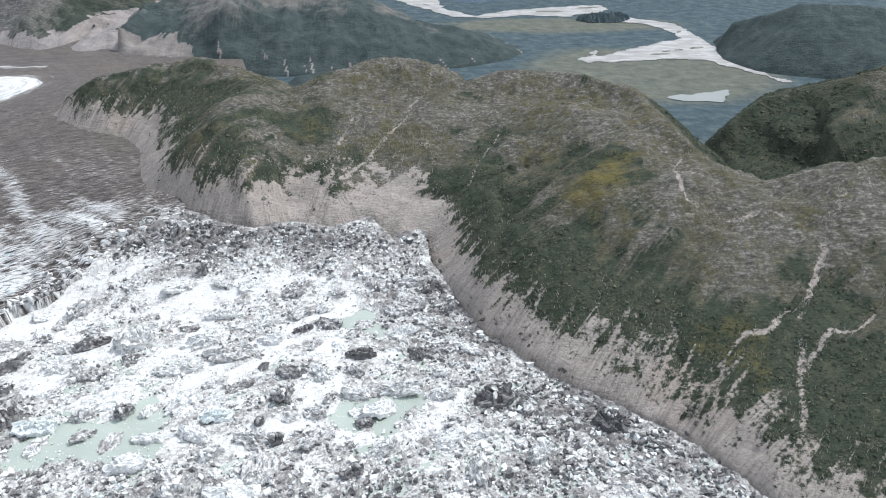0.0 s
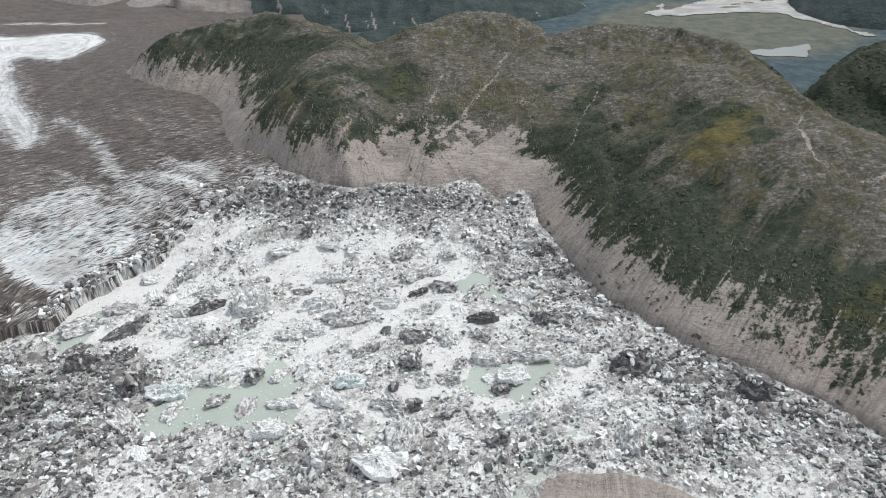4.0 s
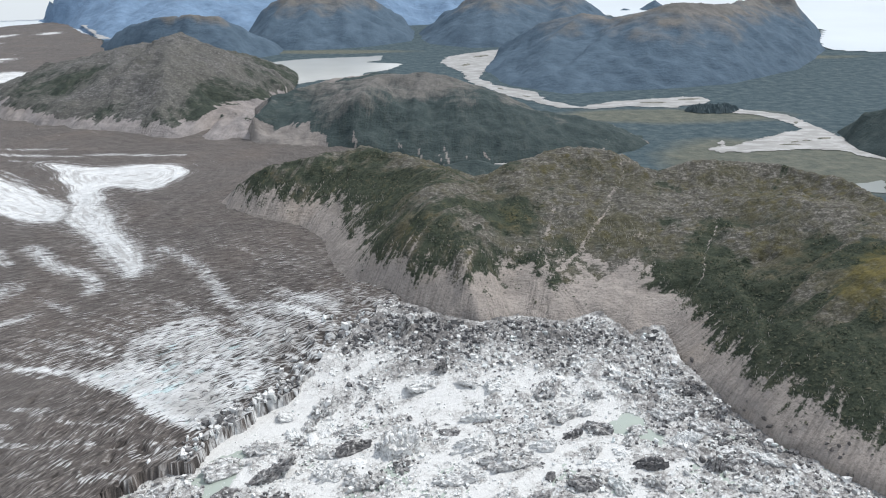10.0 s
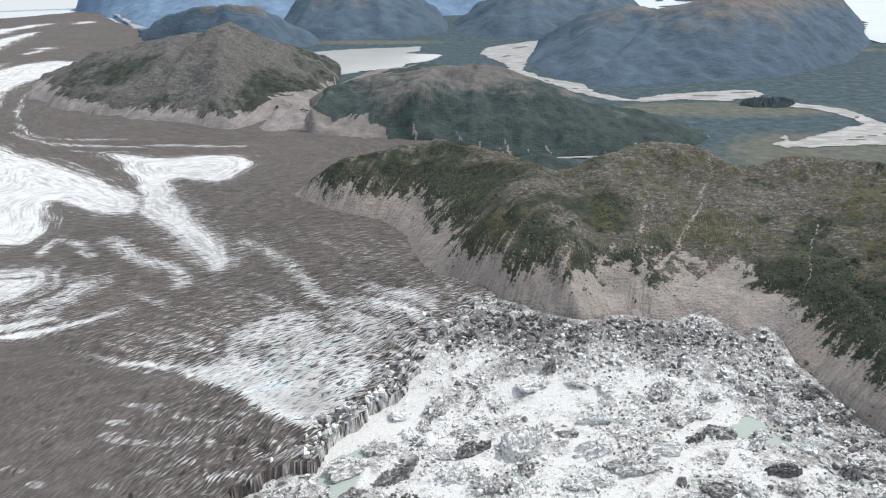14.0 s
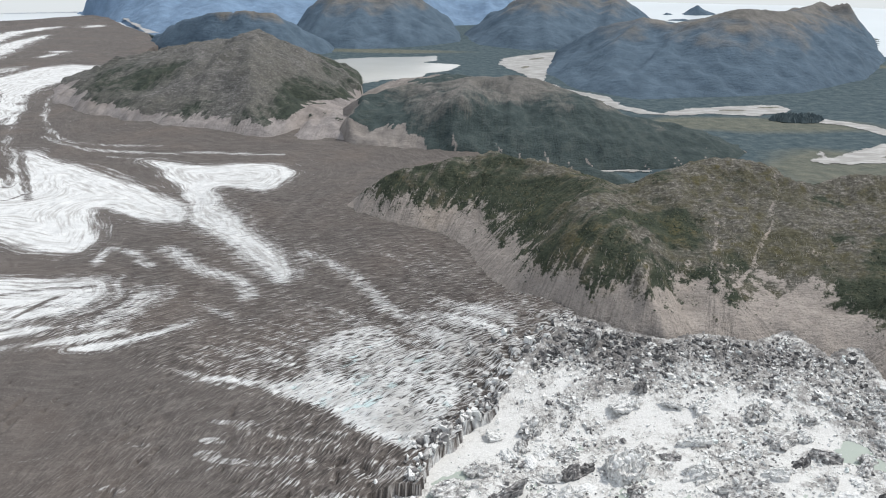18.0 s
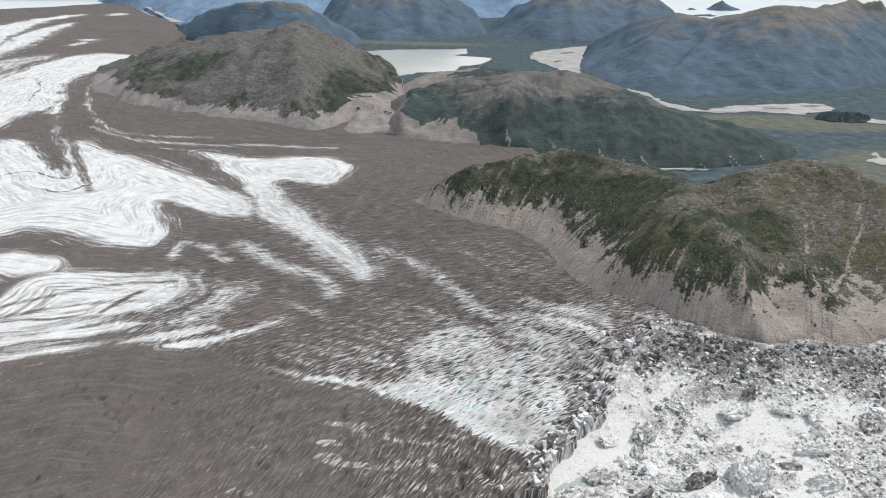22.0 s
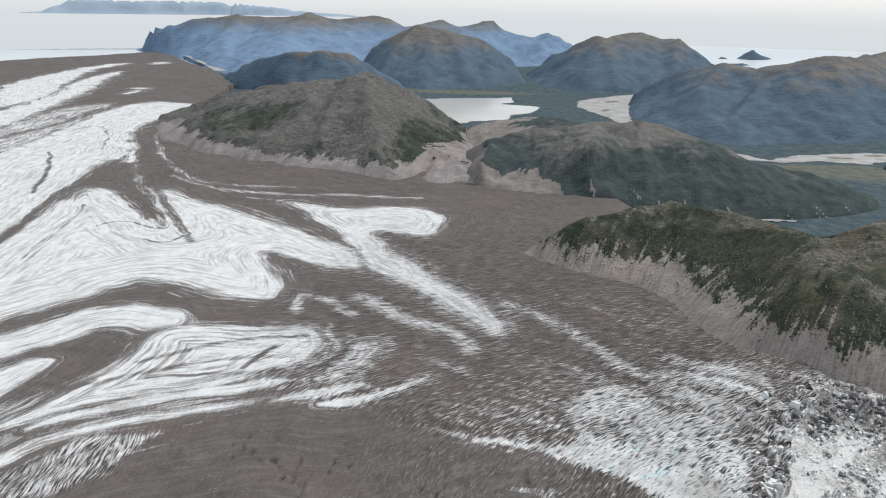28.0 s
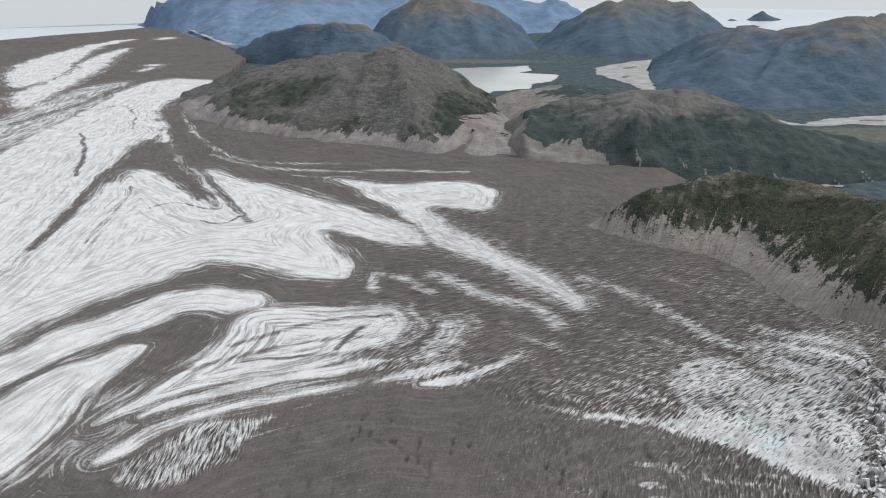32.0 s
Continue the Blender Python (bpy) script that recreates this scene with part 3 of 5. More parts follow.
for bar in ((455, 1345, 16, 6, 20), (420, 1330, 9, 3, 10), (395, 1320, 11, 3, 30), (380, 1300, 20, 5, 5), (462, 1480, 10, 4, 60)):
    gravel_bar(flats, *bar)
for bar in ((-85, 1900, 14, 5, 120), (-30, 1790, 12, 4, 130), (240, 1700, 30, 8, 0), (330, 1740, 26, 8, 10), (-170, 2350, 30, 10, 70), (-120, 2560, 40, 12, 50)):
    gravel_bar(river, *bar)
water_sheet("pond", "322 1040 345 1058 365 1056 423 1082 400 1030 391 1018 341 1022", 1.9, POND_WATER, "small pale pond in a green bog")
water_sheet("pond", "-520 3440 -500 3485 -423 3440 -415 3405", 2.2, LAGOON_WATER, "small far pond below wooded mountains")
water_sheet("creek", "-135 1150 -126 1196 -78 1192 -40 1180 -78 1172", 2.4, RIVER, "short pale reach of creek behind the near hill", "creek")
water_sheet("beach", "1000 2560 1030 2640 1075 2770 1100 2770 1080 2640 1110 2560 1500 2345 2000 2120 1990 2095 1480 2310", 2.2, RIVER, "thin pale sand beach along the ocean shore", "beach")
water_sheet("sand_flat", "-1610 3040 -1870 3490 -2180 4000 -2100 4010 -1840 3540 -1740 3300 -1560 3060", 20.0, RIVER, "pale sand flat beside the far glacier margin", "sand")


def rounded(pts, closed=True, rounds=2):
    """The outline with its corners cut."""
    p = np.array(pts, float)
    for _ in range(rounds):
        q = np.roll(p, -1, 0) if closed else p[1:]
        a = p if closed else p[:-1]
        cut = np.stack([0.75 * a + 0.25 * q, 0.25 * a + 0.75 * q], 1).reshape(-1, 2)
        p = cut if closed else np.vstack([p[:1], cut, p[-1:]])
    return p


# ---------------------------------------------------------------- glacier
LAND, FLOWING = {}, {}
WHITE_ICE = [  # outline, softness of its edge, cover
    ("-2035 2313 -2123 2645 -2136 2893 -2150 3139 -2093 3351 -2082 3145 -2083 2961 -1969 2623 -1887 2394 -1834 2289 -1783 2066 -1795 1934", 10, 1),
    ("-1756 1872 -1765 2036 -1806 2252 -1916 2560 -1944 2751 -1952 2994 -1857 2598 -1773 2403 -1703 2094 -1643 1828 -1621 1659", 10, 1),
    ("-1610 2267 -1599 2347 -1619 2387 -1627 2332", 8, 1),
    ("-1640 2400 -1605 2431 -1627 2474 -1654 2442", 8, 1),
    ("-1979 3280 -1940 3364 -1967 3418 -2003 3359", 12, 1),
    ("-1286 2104 -1355 2121 -1443 2159 -1502 2110 -1499 1937 -1465 1729 -1437 1560 -1429 1445 -1419 1340 -1381 924 -1070 564 -1099 833 -1114 915 -1139 1025 -1156 1090 -1174 1170 -1191 1244 -1206 1331 -1209 1373 -1192 1386 -1218 1464 -1283 1615 -1319 1710 -1331 1818 -1299 1915 -1256 1981", 9, 1),
    ("-1306 1682 -1253 1583 -1188 1435 -1120 1293 -1057 1182 -990 1093 -938 1022 -886 937 -917 985 -961 1039 -1013 1097 -1072 1182 -1123 1273 -1198 1436", 4, 0.8),
    ("-1111 989 -1150 1141 -1150 1195 -1093 1143 -1024 1071 -976 1033 -936 976 -924 984 -966 1052 -1012 1127 -1040 1176 -992 1142 -945 1109 -894 1081 -845 1054 -797 1020 -768 991 -732 960 -698 935 -665 908 -642 846 -671 848 -700 863 -722 877 -747 896 -762 902 -784 895 -765 866 -744 829 -730 796 -723 768 -727 754 -752 760 -781 759 -820 785 -854 794 -884 799 -891 779 -909 771 -906 745 -932 727 -952 700 -965 673 -980 645 -1018 504 -1062 555 -1089 817 -1105 900", 7, 1),
    ("-808 1118 -758 1102 -715 1090 -676 1099 -627 1108 -594 1093 -570 1062 -572 995 -586 958 -610 982 -648 991 -661 979 -641 937 -595 860 -550 789 -521 753 -500 728 -488 693 -496 689 -511 708 -532 727 -561 761 -592 798 -618 824 -642 846 -658 905 -687 963 -729 1036 -771 1087", 6, 1),
    ("-1006 490 -963 619 -931 652 -900 696 -880 713 -858 728 -832 720 -805 717 -791 702 -788 684 -808 671 -815 665 -837 677 -866 671 -877 648 -910 613 -933 572 -976 455", 4, 0.95),
    ("-803 625 -808 663 -788 684 -748 685 -711 683 -681 697 -658 686 -646 660 -650 634 -660 614 -679 610 -693 588 -713 576 -737 565 -761 558 -783 545 -806 529 -830 508 -846 488 -853 484 -837 522 -825 560 -808 590", 4, 0.78),
    ("-963 440 -924 557 -907 575 -892 599 -866 608 -866 591 -870 577 -872 554 -877 525 -877 509 -872 474 -902 370", 4, 1),
    ("-829 490 -804 524 -782 542 -766 559 -737 565 -713 576 -679 587 -661 588 -676 574 -709 562 -742 553 -771 538 -801 517", 2.5, 1),
    ("-835 445 -823 464 -808 488 -786 504 -769 522 -751 529 -734 530 -704 544 -672 557 -656 561 -687 545 -724 526 -757 512 -783 496 -803 478 -821 455", 3, 0.8),
    ("-660 560 -635 572 -614 584 -597 593 -613 573 -638 560 -670 546", 2.5, 1),
    ("-633 551 -612 562 -591 576 -570 591 -547 610 -560 595 -578 580 -603 557 -615 550", 2.5, 1),
    ("-625 631 -623 658 -614 666 -598 664 -594 643 -603 627 -613 592 -623 583 -642 586 -636 610", 4, 0.55),
    ("-1600 1626 -1624 1796 -1623 1947 -1600 2080 -1556 2106 -1508 1955 -1472 1744 -1444 1572 -1429 1445 -1428 1354 -1381 924 -1499 1062", 8, 0.56),
]
CRACKED_ICE = "-811 429 -815 443 -801 459 -792 472 -780 490 -763 496 -740 499 -733 503 -739 486 -745 472 -742 454 -760 444 -771 429 -793 424"
THREADS = [  # pale bands: line, half width, strength
    ("-692 723 -696 768 -682 761 -663 751 -645 728 -632 719", 7, 0.62),
    ("-635 758 -611 744 -586 711 -559 698 -538 692 -523 676 -517 657", 10, 0.74),
    ("-651 692 -642 663 -627 647", 5, 0.6),
    ("-488 748 -467 733 -428 700 -408 669 -389 640 -370 621 -355 604", 9, 0.58),
    ("-1069 1321 -984 1221 -912 1199 -812 1196", 7, 0.5),
    ("-1032 1250 -953 1183 -875 1163 -803 1152 -736 1167 -683 1164 -612 1160", 7, 0.55),
    ("-1248 1683 -1146 1456 -1069 1321", 6, 0.5),
    ("-867 1132 -813 1123 -759 1104", 5, 0.5),
    ("-508 516 -492 517 -471 509", 5, 0.9),
    ("-400 640 -340 600 -300 570", 6.0, 0.5),
]
DARK_LINES = [
    ("-1173 1330 -1155 1255 -1148 1181 -1129 1101", 22, 0.75),
    ("-1156 1328 -1089 1209 -1024 1114 -973 1033", 18, 0.85),
    ("-1171 1164 -1137 1022 -1111 910 -1094 826", 8, 0.8),
    ("-1106 1300 -1059 1223 -987 1107 -915 990 -875 926", 7, 0.8),
    ("-1026 977 -1016 993 -1001 1007 -963 987 -937 978", 2.2, 0.9),
    ("-935 931 -922 921 -900 918 -894 948", 2.5, 0.95),
    ("-1201 1129 -1257 1255 -1309 1362 -1348 1424", 5, 0.9),
    ("-1435 1673 -1421 1748 -1339 1645 -1266 1466", 6, 0.6),
    ("-1434 1472 -1372 1443 -1385 1576", 5, 0.4),
    ("-1041 849 -1063 955 -1090 1073", 6, 0.5),
    ("-1524 1505 -1527 1631 -1511 1741 -1530 2002", 14, 0.6),
    ("-705 606 -699 625 -690 647", 3, 0.95),
    ("-661 590 -646 610 -630 631 -628 652", 3.5, 0.8),
    ("-794 609 -761 640 -717 665 -667 673", 4, 0.6),
    ("-833 557 -798 581 -752 612 -707 627 -668 629", 4, 0.5),
    ("-775 583 -728 595 -682 600", 4, 0.45),
]
RIBS = "-675 829 -37 -578 777 -17 -523 644 37 -511 571 75 -461 677 35 -442 600 47 -468 533 72 -399 553 48 -370 681 28 -327 753 14 -403 796 13 -337 625 33 -526 476 91 -584 498 98 -492 449 88 -519 848 -23 -763 461 97 -323 558 48 -258 651 30 -720 470 97"  # x, y, heading of the crevasses
FRONT_ICE = "-508 517 -485 517 -453 499 -406 481 -394 463 -374 453 -351 443 -330 470 -313 553 -317 593 -355 560 -373 570 -384 600 -404 605 -431 590 -447 556 -437 517 -466 512"


def crevasse_frame(x, y):
    """Two smooth coordinates in metres over the glacier: across the crevasses and along them."""
    gx, gy = grid(-1000, -150, -520, 1300, 6.0)
    turn, total = 0 * gx, 0 * gx
    for px, py, deg in triples(RIBS):
        w = 1 / (((gx - px) ** 2 + (gy - py) ** 2) + 1600) ** 1.5
        turn, total = turn + w * radians(deg), total + w
    turn = turn / total
    out = []
    for p, q in ((-np.sin(turn), np.cos(turn)), (np.cos(turn), np.sin(turn))):
        # the potential whose slope comes nearest to (p, q), by a mirrored Fourier sum
        p = np.block([[p, -p[:, ::-1]], [p[::-1], -p[::-1, ::-1]]])
        q = np.block([[q, q[:, ::-1]], [-q[::-1], -q[::-1, ::-1]]])
        kx = 2 * np.pi * np.fft.fftfreq(p.shape[1], 6.0)[None]
        ky = 2 * np.pi * np.fft.fftfreq(p.shape[0], 6.0)[:, None]
        k2 = kx**2 + ky**2
        k2[0, 0] = 1
        f = np.fft.ifft2((-1j * kx * np.fft.fft2(p) - 1j * ky * np.fft.fft2(q)) / k2).real[:gx.shape[0], :gx.shape[1]]
        c = np.clip((x + 1000) / 6, 0, gx.shape[1] - 1.001)
        r = np.clip((y + 520) / 6, 0, gx.shape[0] - 1.001)
        i, j = r.astype(int), c.astype(int)
        fr, fc = r - i, c - j
        out.append((f[i, j] * (1 - fc) + f[i, j + 1] * fc) * (1 - fr) + (f[i + 1, j] * (1 - fc) + f[i + 1, j + 1] * fc) * fr)
    return out


def build_glacier():
    ys = list(np.arange(-500.0, 325.0, 15.0)) + [330.0]
    while ys[-1] < 4250:
        ys.append(ys[-1] + 1.4 * (ys[-1] / 550) ** 1.3)
    ys = np.array(ys)
    left = np.interp(ys, [330, 600, 1000, 2000, 4250], [-1150, -1250, -1500, -2700, -4300])
    right = np.interp(ys, [330, 900, 1250, 1900, 2700, 4250], [-215, -215, -330, -1080, -1330, -2000])
    u = np.linspace(0, 1, 740)
    x = left[:, None] + (right - left)[:, None] * u[None]
    y = np.repeat(ys[:, None], len(u), 1)
    outline = pairs("-430 -520 -425 60") + FRONT + pairs("-225 620 -200 720 -200 1000 -300 1200 -300 1700 -1150 1900 -1330 2050 -1340 2280 -1400 2640 -1600 3050 -1870 3430 -2137 3847 -2292 3990 -2390 3759 -2540 3523 -2640 3261 -3000 2600 -5000 2000 -5000 -520")
    chip = (fbm(x, y, 16, 3, 51) - 0.5) * 14
    d = area_distance(x, y, outline) + chip
    d_front, _ = line_distance(x, y, FRONT)
    # crevasses run across the flow and swing round towards the near margin
    across, along = crevasse_frame(x, y)
    wob = 5 * (fbm(x, y, 24, 2, 63) - 0.5)
    crest = 0.6 * vnoise((across + wob) / 2.6, along / 11, 71) + 0.4 * vnoise((across + wob) / 2.1, along / 7, 72)
    belts = 2.2 * (0.5 * vnoise(along / 14, across / 90, 79) + 0.5 * vnoise(along / 6, across / 60, 80) - 0.5)
    edge = smooth((510 - 0.42 * (x + 500) - y) / 10) * smooth((x + 640) / 60)
    plain = smooth((530 - 0.3 * (x + 500) - y) / 30) * smooth((-430 - x) / 50)
    zone = smooth((x + 780) / 150) * smooth((1150 - y) / 260)
    quiet = smooth((-560 - x) / 60) * smooth((575 - y) / 40)
    zone = zone * (1 - 0.62 * plain) * (1 - 0.75 * quiet)
    heavy = smooth((300 - d_front) / 240)
    wild = smooth((60 - d_front) / 50) * smooth((y - 470) / 60)
    # level
    z = np.minimum(ice_level(x, y), 10 + 0.12 * d_front)
    z = z + np.clip(brash_level(x, y) + 5 - z, 0, None) * smooth((130 - d_front) / 110)
    z = z + 6 * (fbm(x, y, 160, 3, 40) - 0.5) + (1.2 * zone + 2.2 * zone * heavy * (1 - 0.6 * plain) + 0.4) * (crest - 0.5)
    slot = smooth((0.30 - crest) / 0.1) * smooth((vnoise(x / 30, y / 30, 77) - 0.45) / 0.2)
    z = z - 2.5 * slot * smooth((560 - y) / 80) * smooth((x + 760) / 100)
    c1, c2, num = cells(x, y, 9.0, 33)
    block = (num - 0.35) * 7 * smooth((c2 - c1) / 0.25)
    z = z * (1 - 0.25 * wild) + wild * block
    z = z + 0.9 * (ridged(x, y, 14, 3, 81) - 0.5) * (1 + 0.5 * (y > 900))
    z = np.where(d < 1.5, -4, z)
    # where rock covers the ice
    reach = 13 * np.clip(y / 800, 0.5, 2.5)
    wx = x + (fbm(x, y, 45, 4, 21) - 0.5) * reach
    wy = y + (fbm(x, y, 45, 4, 25) - 0.5) * reach
    clean, lane = 0 * x, np.full(x.shape, 400.0)
    for text, soft, cover in WHITE_ICE:
        p = np.array(pairs(text))
        near = (wx > p[:, 0].min() - 150) & (wx < p[:, 0].max() + 150) & (wy > p[:, 1].min() - 150) & (wy < p[:, 1].max() + 150)
        s = area_distance(wx[near], wy[near], rounded(p, True, 1 if soft > 7 else 2))
        lane[near] = np.minimum(lane[near], np.abs(s))
        clean[near] = np.maximum(clean[near], np.maximum(cover * smooth(s / (6 * soft) + 0.6), 0.36 * smooth((s + 6 * soft) / (6 * soft))))
    flow, _ = line_distance(wx, wy, rounded(pairs("-980 380 -830 505 -700 600 -600 640 -540 610"), False))
    lane = np.where((flow < 130) & (y < 700), np.minimum(lane, flow + 60), lane)
    clean = np.maximum(clean, 0.36 * smooth((70 - flow) / 40) * smooth((y - 395) / 40) * smooth((-575 - x) / 40))
    for text, half, power in THREADS:
        p = np.array(pairs(text))
        near = (wx > p[:, 0].min() - 60) & (wx < p[:, 0].max() + 60) & (wy > p[:, 1].min() - 60) & (wy < p[:, 1].max() + 60)
        dl, _ = line_distance(0.5 * (x + wx)[near], 0.5 * (y + wy)[near], rounded(p, False))
        clean[near] = np.maximum(clean[near], 0.85 * power * smooth((half * 1.9 - dl) / (half * 1.9)))
    patch = area_distance(wx, wy, pairs(CRACKED_ICE))
    cracks = smooth((patch + 8) / 12)
    clean = np.maximum(clean, cracks * (0.46 + 0.3 * (fbm(x, y, 20, 3, 24) - 0.4)))
    fi = area_distance(x + (wx - x) * 0.8, y + (wy - y) * 0.8, rounded(pairs(FRONT_ICE)))
    clean = np.maximum(clean, smooth((fi + 8) / 14) * (0.50 + 0.30 * smooth((545 - y - 0.35 * (x + 400)) / 70) + 0.7 * (fbm(x, y, 30, 3, 23) - 0.45)))
    for text, half, power in DARK_LINES:
        p = np.array(pairs(text))
        near = (wx > p[:, 0].min() - 60) & (wx < p[:, 0].max() + 60) & (wy > p[:, 1].min() - 60) & (wy < p[:, 1].max() + 60)
        dl, _ = line_distance(0.5 * (x + wx)[near], 0.5 * (y + wy)[near], rounded(p, False))
        clean[near] = clean[near] * (1 - 0.8 * power * smooth((half * 1.6 - dl) / (half * 1.4)))
    # thin rock cover lets the ice show on crevasse crests, in belts along the flow
    thin = smooth((x + 600) / 60) * smooth((1000 - y) / 250) * smooth((820 - y) / 150) * (0.10 + 0.30 * belts + 0.26 * smooth((fbm(x, y, 85, 3, 29) - 0.40) / 0.3))
    halo = 0.22 * smooth((fi + 75) / 60) * smooth((y - 475) / 30)
    north = smooth((x + 400) / 40) * smooth((y - 640) / 60)
    thin = (thin + halo) * (1 - 0.45 * north) * (1 - 0.75 * edge)
    pale_bank = edge * smooth((vnoise(x / 20, y / 7, 44) - 0.68) / 0.1) * smooth((x + 545) / 30)
    clean = np.clip(np.maximum(np.maximum(clean, thin), 0.36 * pale_bank), 0, 1)
    clean = np.maximum(clean, wild * (num > 0.5) * 0.62)
    face = smooth((12 - d_front) / 6) * smooth((y - 425) / 20)
    clean = np.maximum(clean, face * (0.35 + 0.4 * vnoise(x / 4, y / 4, 19)))
    blue = smooth((fi + 4) / 12) * smooth((fbm(x, y, 12, 3, 37) - 0.5) / 0.2) * smooth((0.55 - crest) / 0.25)
    FLOWING["glacier"] = (ys, left, right, z)
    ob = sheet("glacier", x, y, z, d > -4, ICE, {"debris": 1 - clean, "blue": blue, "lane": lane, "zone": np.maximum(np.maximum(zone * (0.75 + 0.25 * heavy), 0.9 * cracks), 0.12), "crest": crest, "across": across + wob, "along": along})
    tagged(ob, "vast glacier of white ice banded with grey-brown rock debris", "glacier", kind="structure")


build_glacier()


# ---------------------------------------------------------------- hills and mountains
def spread(a, n):
    """Each cell with its neighbours, n times over; a mask grows and softens."""
    for _ in range(n):
        p = np.pad(a, 1, mode="edge")
        a = np.clip((p[:-2, 1:-1] + p[2:, 1:-1] + p[1:-1, :-2] + p[1:-1, 2:] + p[1:-1, 1:-1]) / 2.5, 0, 1)
    return a


def hill(name, label, outline, ridges, step, mat, base=-3.0, bump=10.0, power=0.8, cover=None, category="hill", soften=14.0, seed=0):
    """A hill from its foot's outline and its ridge lines. cover gives the attributes scree, rock and meadow."""
    foot = pairs(outline)
    p = np.array(foot)
    lo, hi = p.min(0) - step, p.max(0) + step
    x, y = grid(lo[0], hi[0], lo[1], hi[1], step)
    df = area_distance(x, y, foot)
    df = df + (fbm(x, y, step * 14, 3, seed + 4) - 0.5) * step * 5 * smooth((df + 5 * step) / (10 * step))
    parts, crest = [], np.full(x.shape, 1e9)
    for text in ridges:
        dr, zr = line_distance(x + (fbm(x, y, 60, 3, seed + 1) - 0.5) * 4 * soften, y + (fbm(x, y, 60, 3, seed + 2) - 0.5) * 4 * soften, triples(text))
        crest = np.minimum(crest, dr)
        share = np.clip(df, 0, None) / (np.clip(df, 0, None) + np.maximum(dr - 0.25 * soften, 0) + 1e-6)
        parts.append(base + (zr - base) * share**power)
    h = np.max(parts, 0)
    k = soften * 0.22
    h = k * np.log(np.sum([np.exp(np.clip((q - h) / k, -40, 0)) for q in parts], 0)) * 0.5 + h
    up = smooth((h - base) / 25) * (0.16 + 0.84 * smooth(crest / (9 * step)))
    h = h + bump * up * (ridged(x, y, max(70, step * 11), 5, seed + 10) - 0.58) + 0.5 * bump * up * (fbm(x, y, max(16, step * 3), 4, seed + 20) - 0.5)
    arc, total = 0 * x, 0.0
    best = np.full(x.shape, 1e9)
    ring = np.vstack([p, p[:1]])
    for a, b in zip(ring[:-1], ring[1:]):
        ab = b - a
        length = np.hypot(*ab)
        t = np.clip(((x - a[0]) * ab[0] + (y - a[1]) * ab[1]) / (length**2 + 1e-9), 0, 1)
        d = np.hypot(x - a[0] - t * ab[0], y - a[1] - t * ab[1])
        arc, best, total = np.where(d < best, total + t * length, arc), np.minimum(d, best), total + length
    gy, gx = np.gradient(arc, step)
    seam = spread((np.hypot(gx, gy) > 2.2) * 1.0, 2)
    spur = 0.6 * (vnoise(arc / (step * 9), df / (step * 60), seed + 30) - 0.5) + 0.4 * (vnoise(arc / (step * 4), df / (step * 25), seed + 31) - 0.5)
    h = h + 1.3 * bump * up * spur * (1 - seam) * smooth(df / (8 * step))
    cov = {"scree": 0 * x, "rock": 0 * x, "meadow": 0 * x}
    if cover:
        h, cov = cover(x, y, h, df, arc)
    h = np.where(df <= 0, base - 3, h)
    cov["arc"], cov["rise"], cov["seam"] = arc, df, seam
    ob = sheet(name, x, y, h, df > -1.5 * step, mat, cov)
    tagged(ob, label, category)
    LAND[label] = (x, y, h, df, cov)
    return ob


GULLIES = [  # line in plan, half width
    ("290 496 285 488 262 455 249 438 232 405 223 383 216 362 206 328 193 295", 3.2),
    ("214 356 227 376 250 388 274 400 310 420", 2.0),
    ("122 464 112 443 102 423 88 392", 1.8),
    ("158 432 150 400 140 362", 1.8),
    ("143 425 134 410 118 386 106 366", 2.4),
    ("229 409 190 390 176 376 160 345", 2.2),
    ("-85 726 -95 690 -105 645 -124 591", 2.6),
    ("4 820 -32 746 -68 676 -90 640", 3.0),
    ("60 700 40 650 15 600", 1.2),
    ("209 590 185 560 190 520 215 500 250 492", 3.0),
    ("75 460 62 440 50 425", 2.0),
]


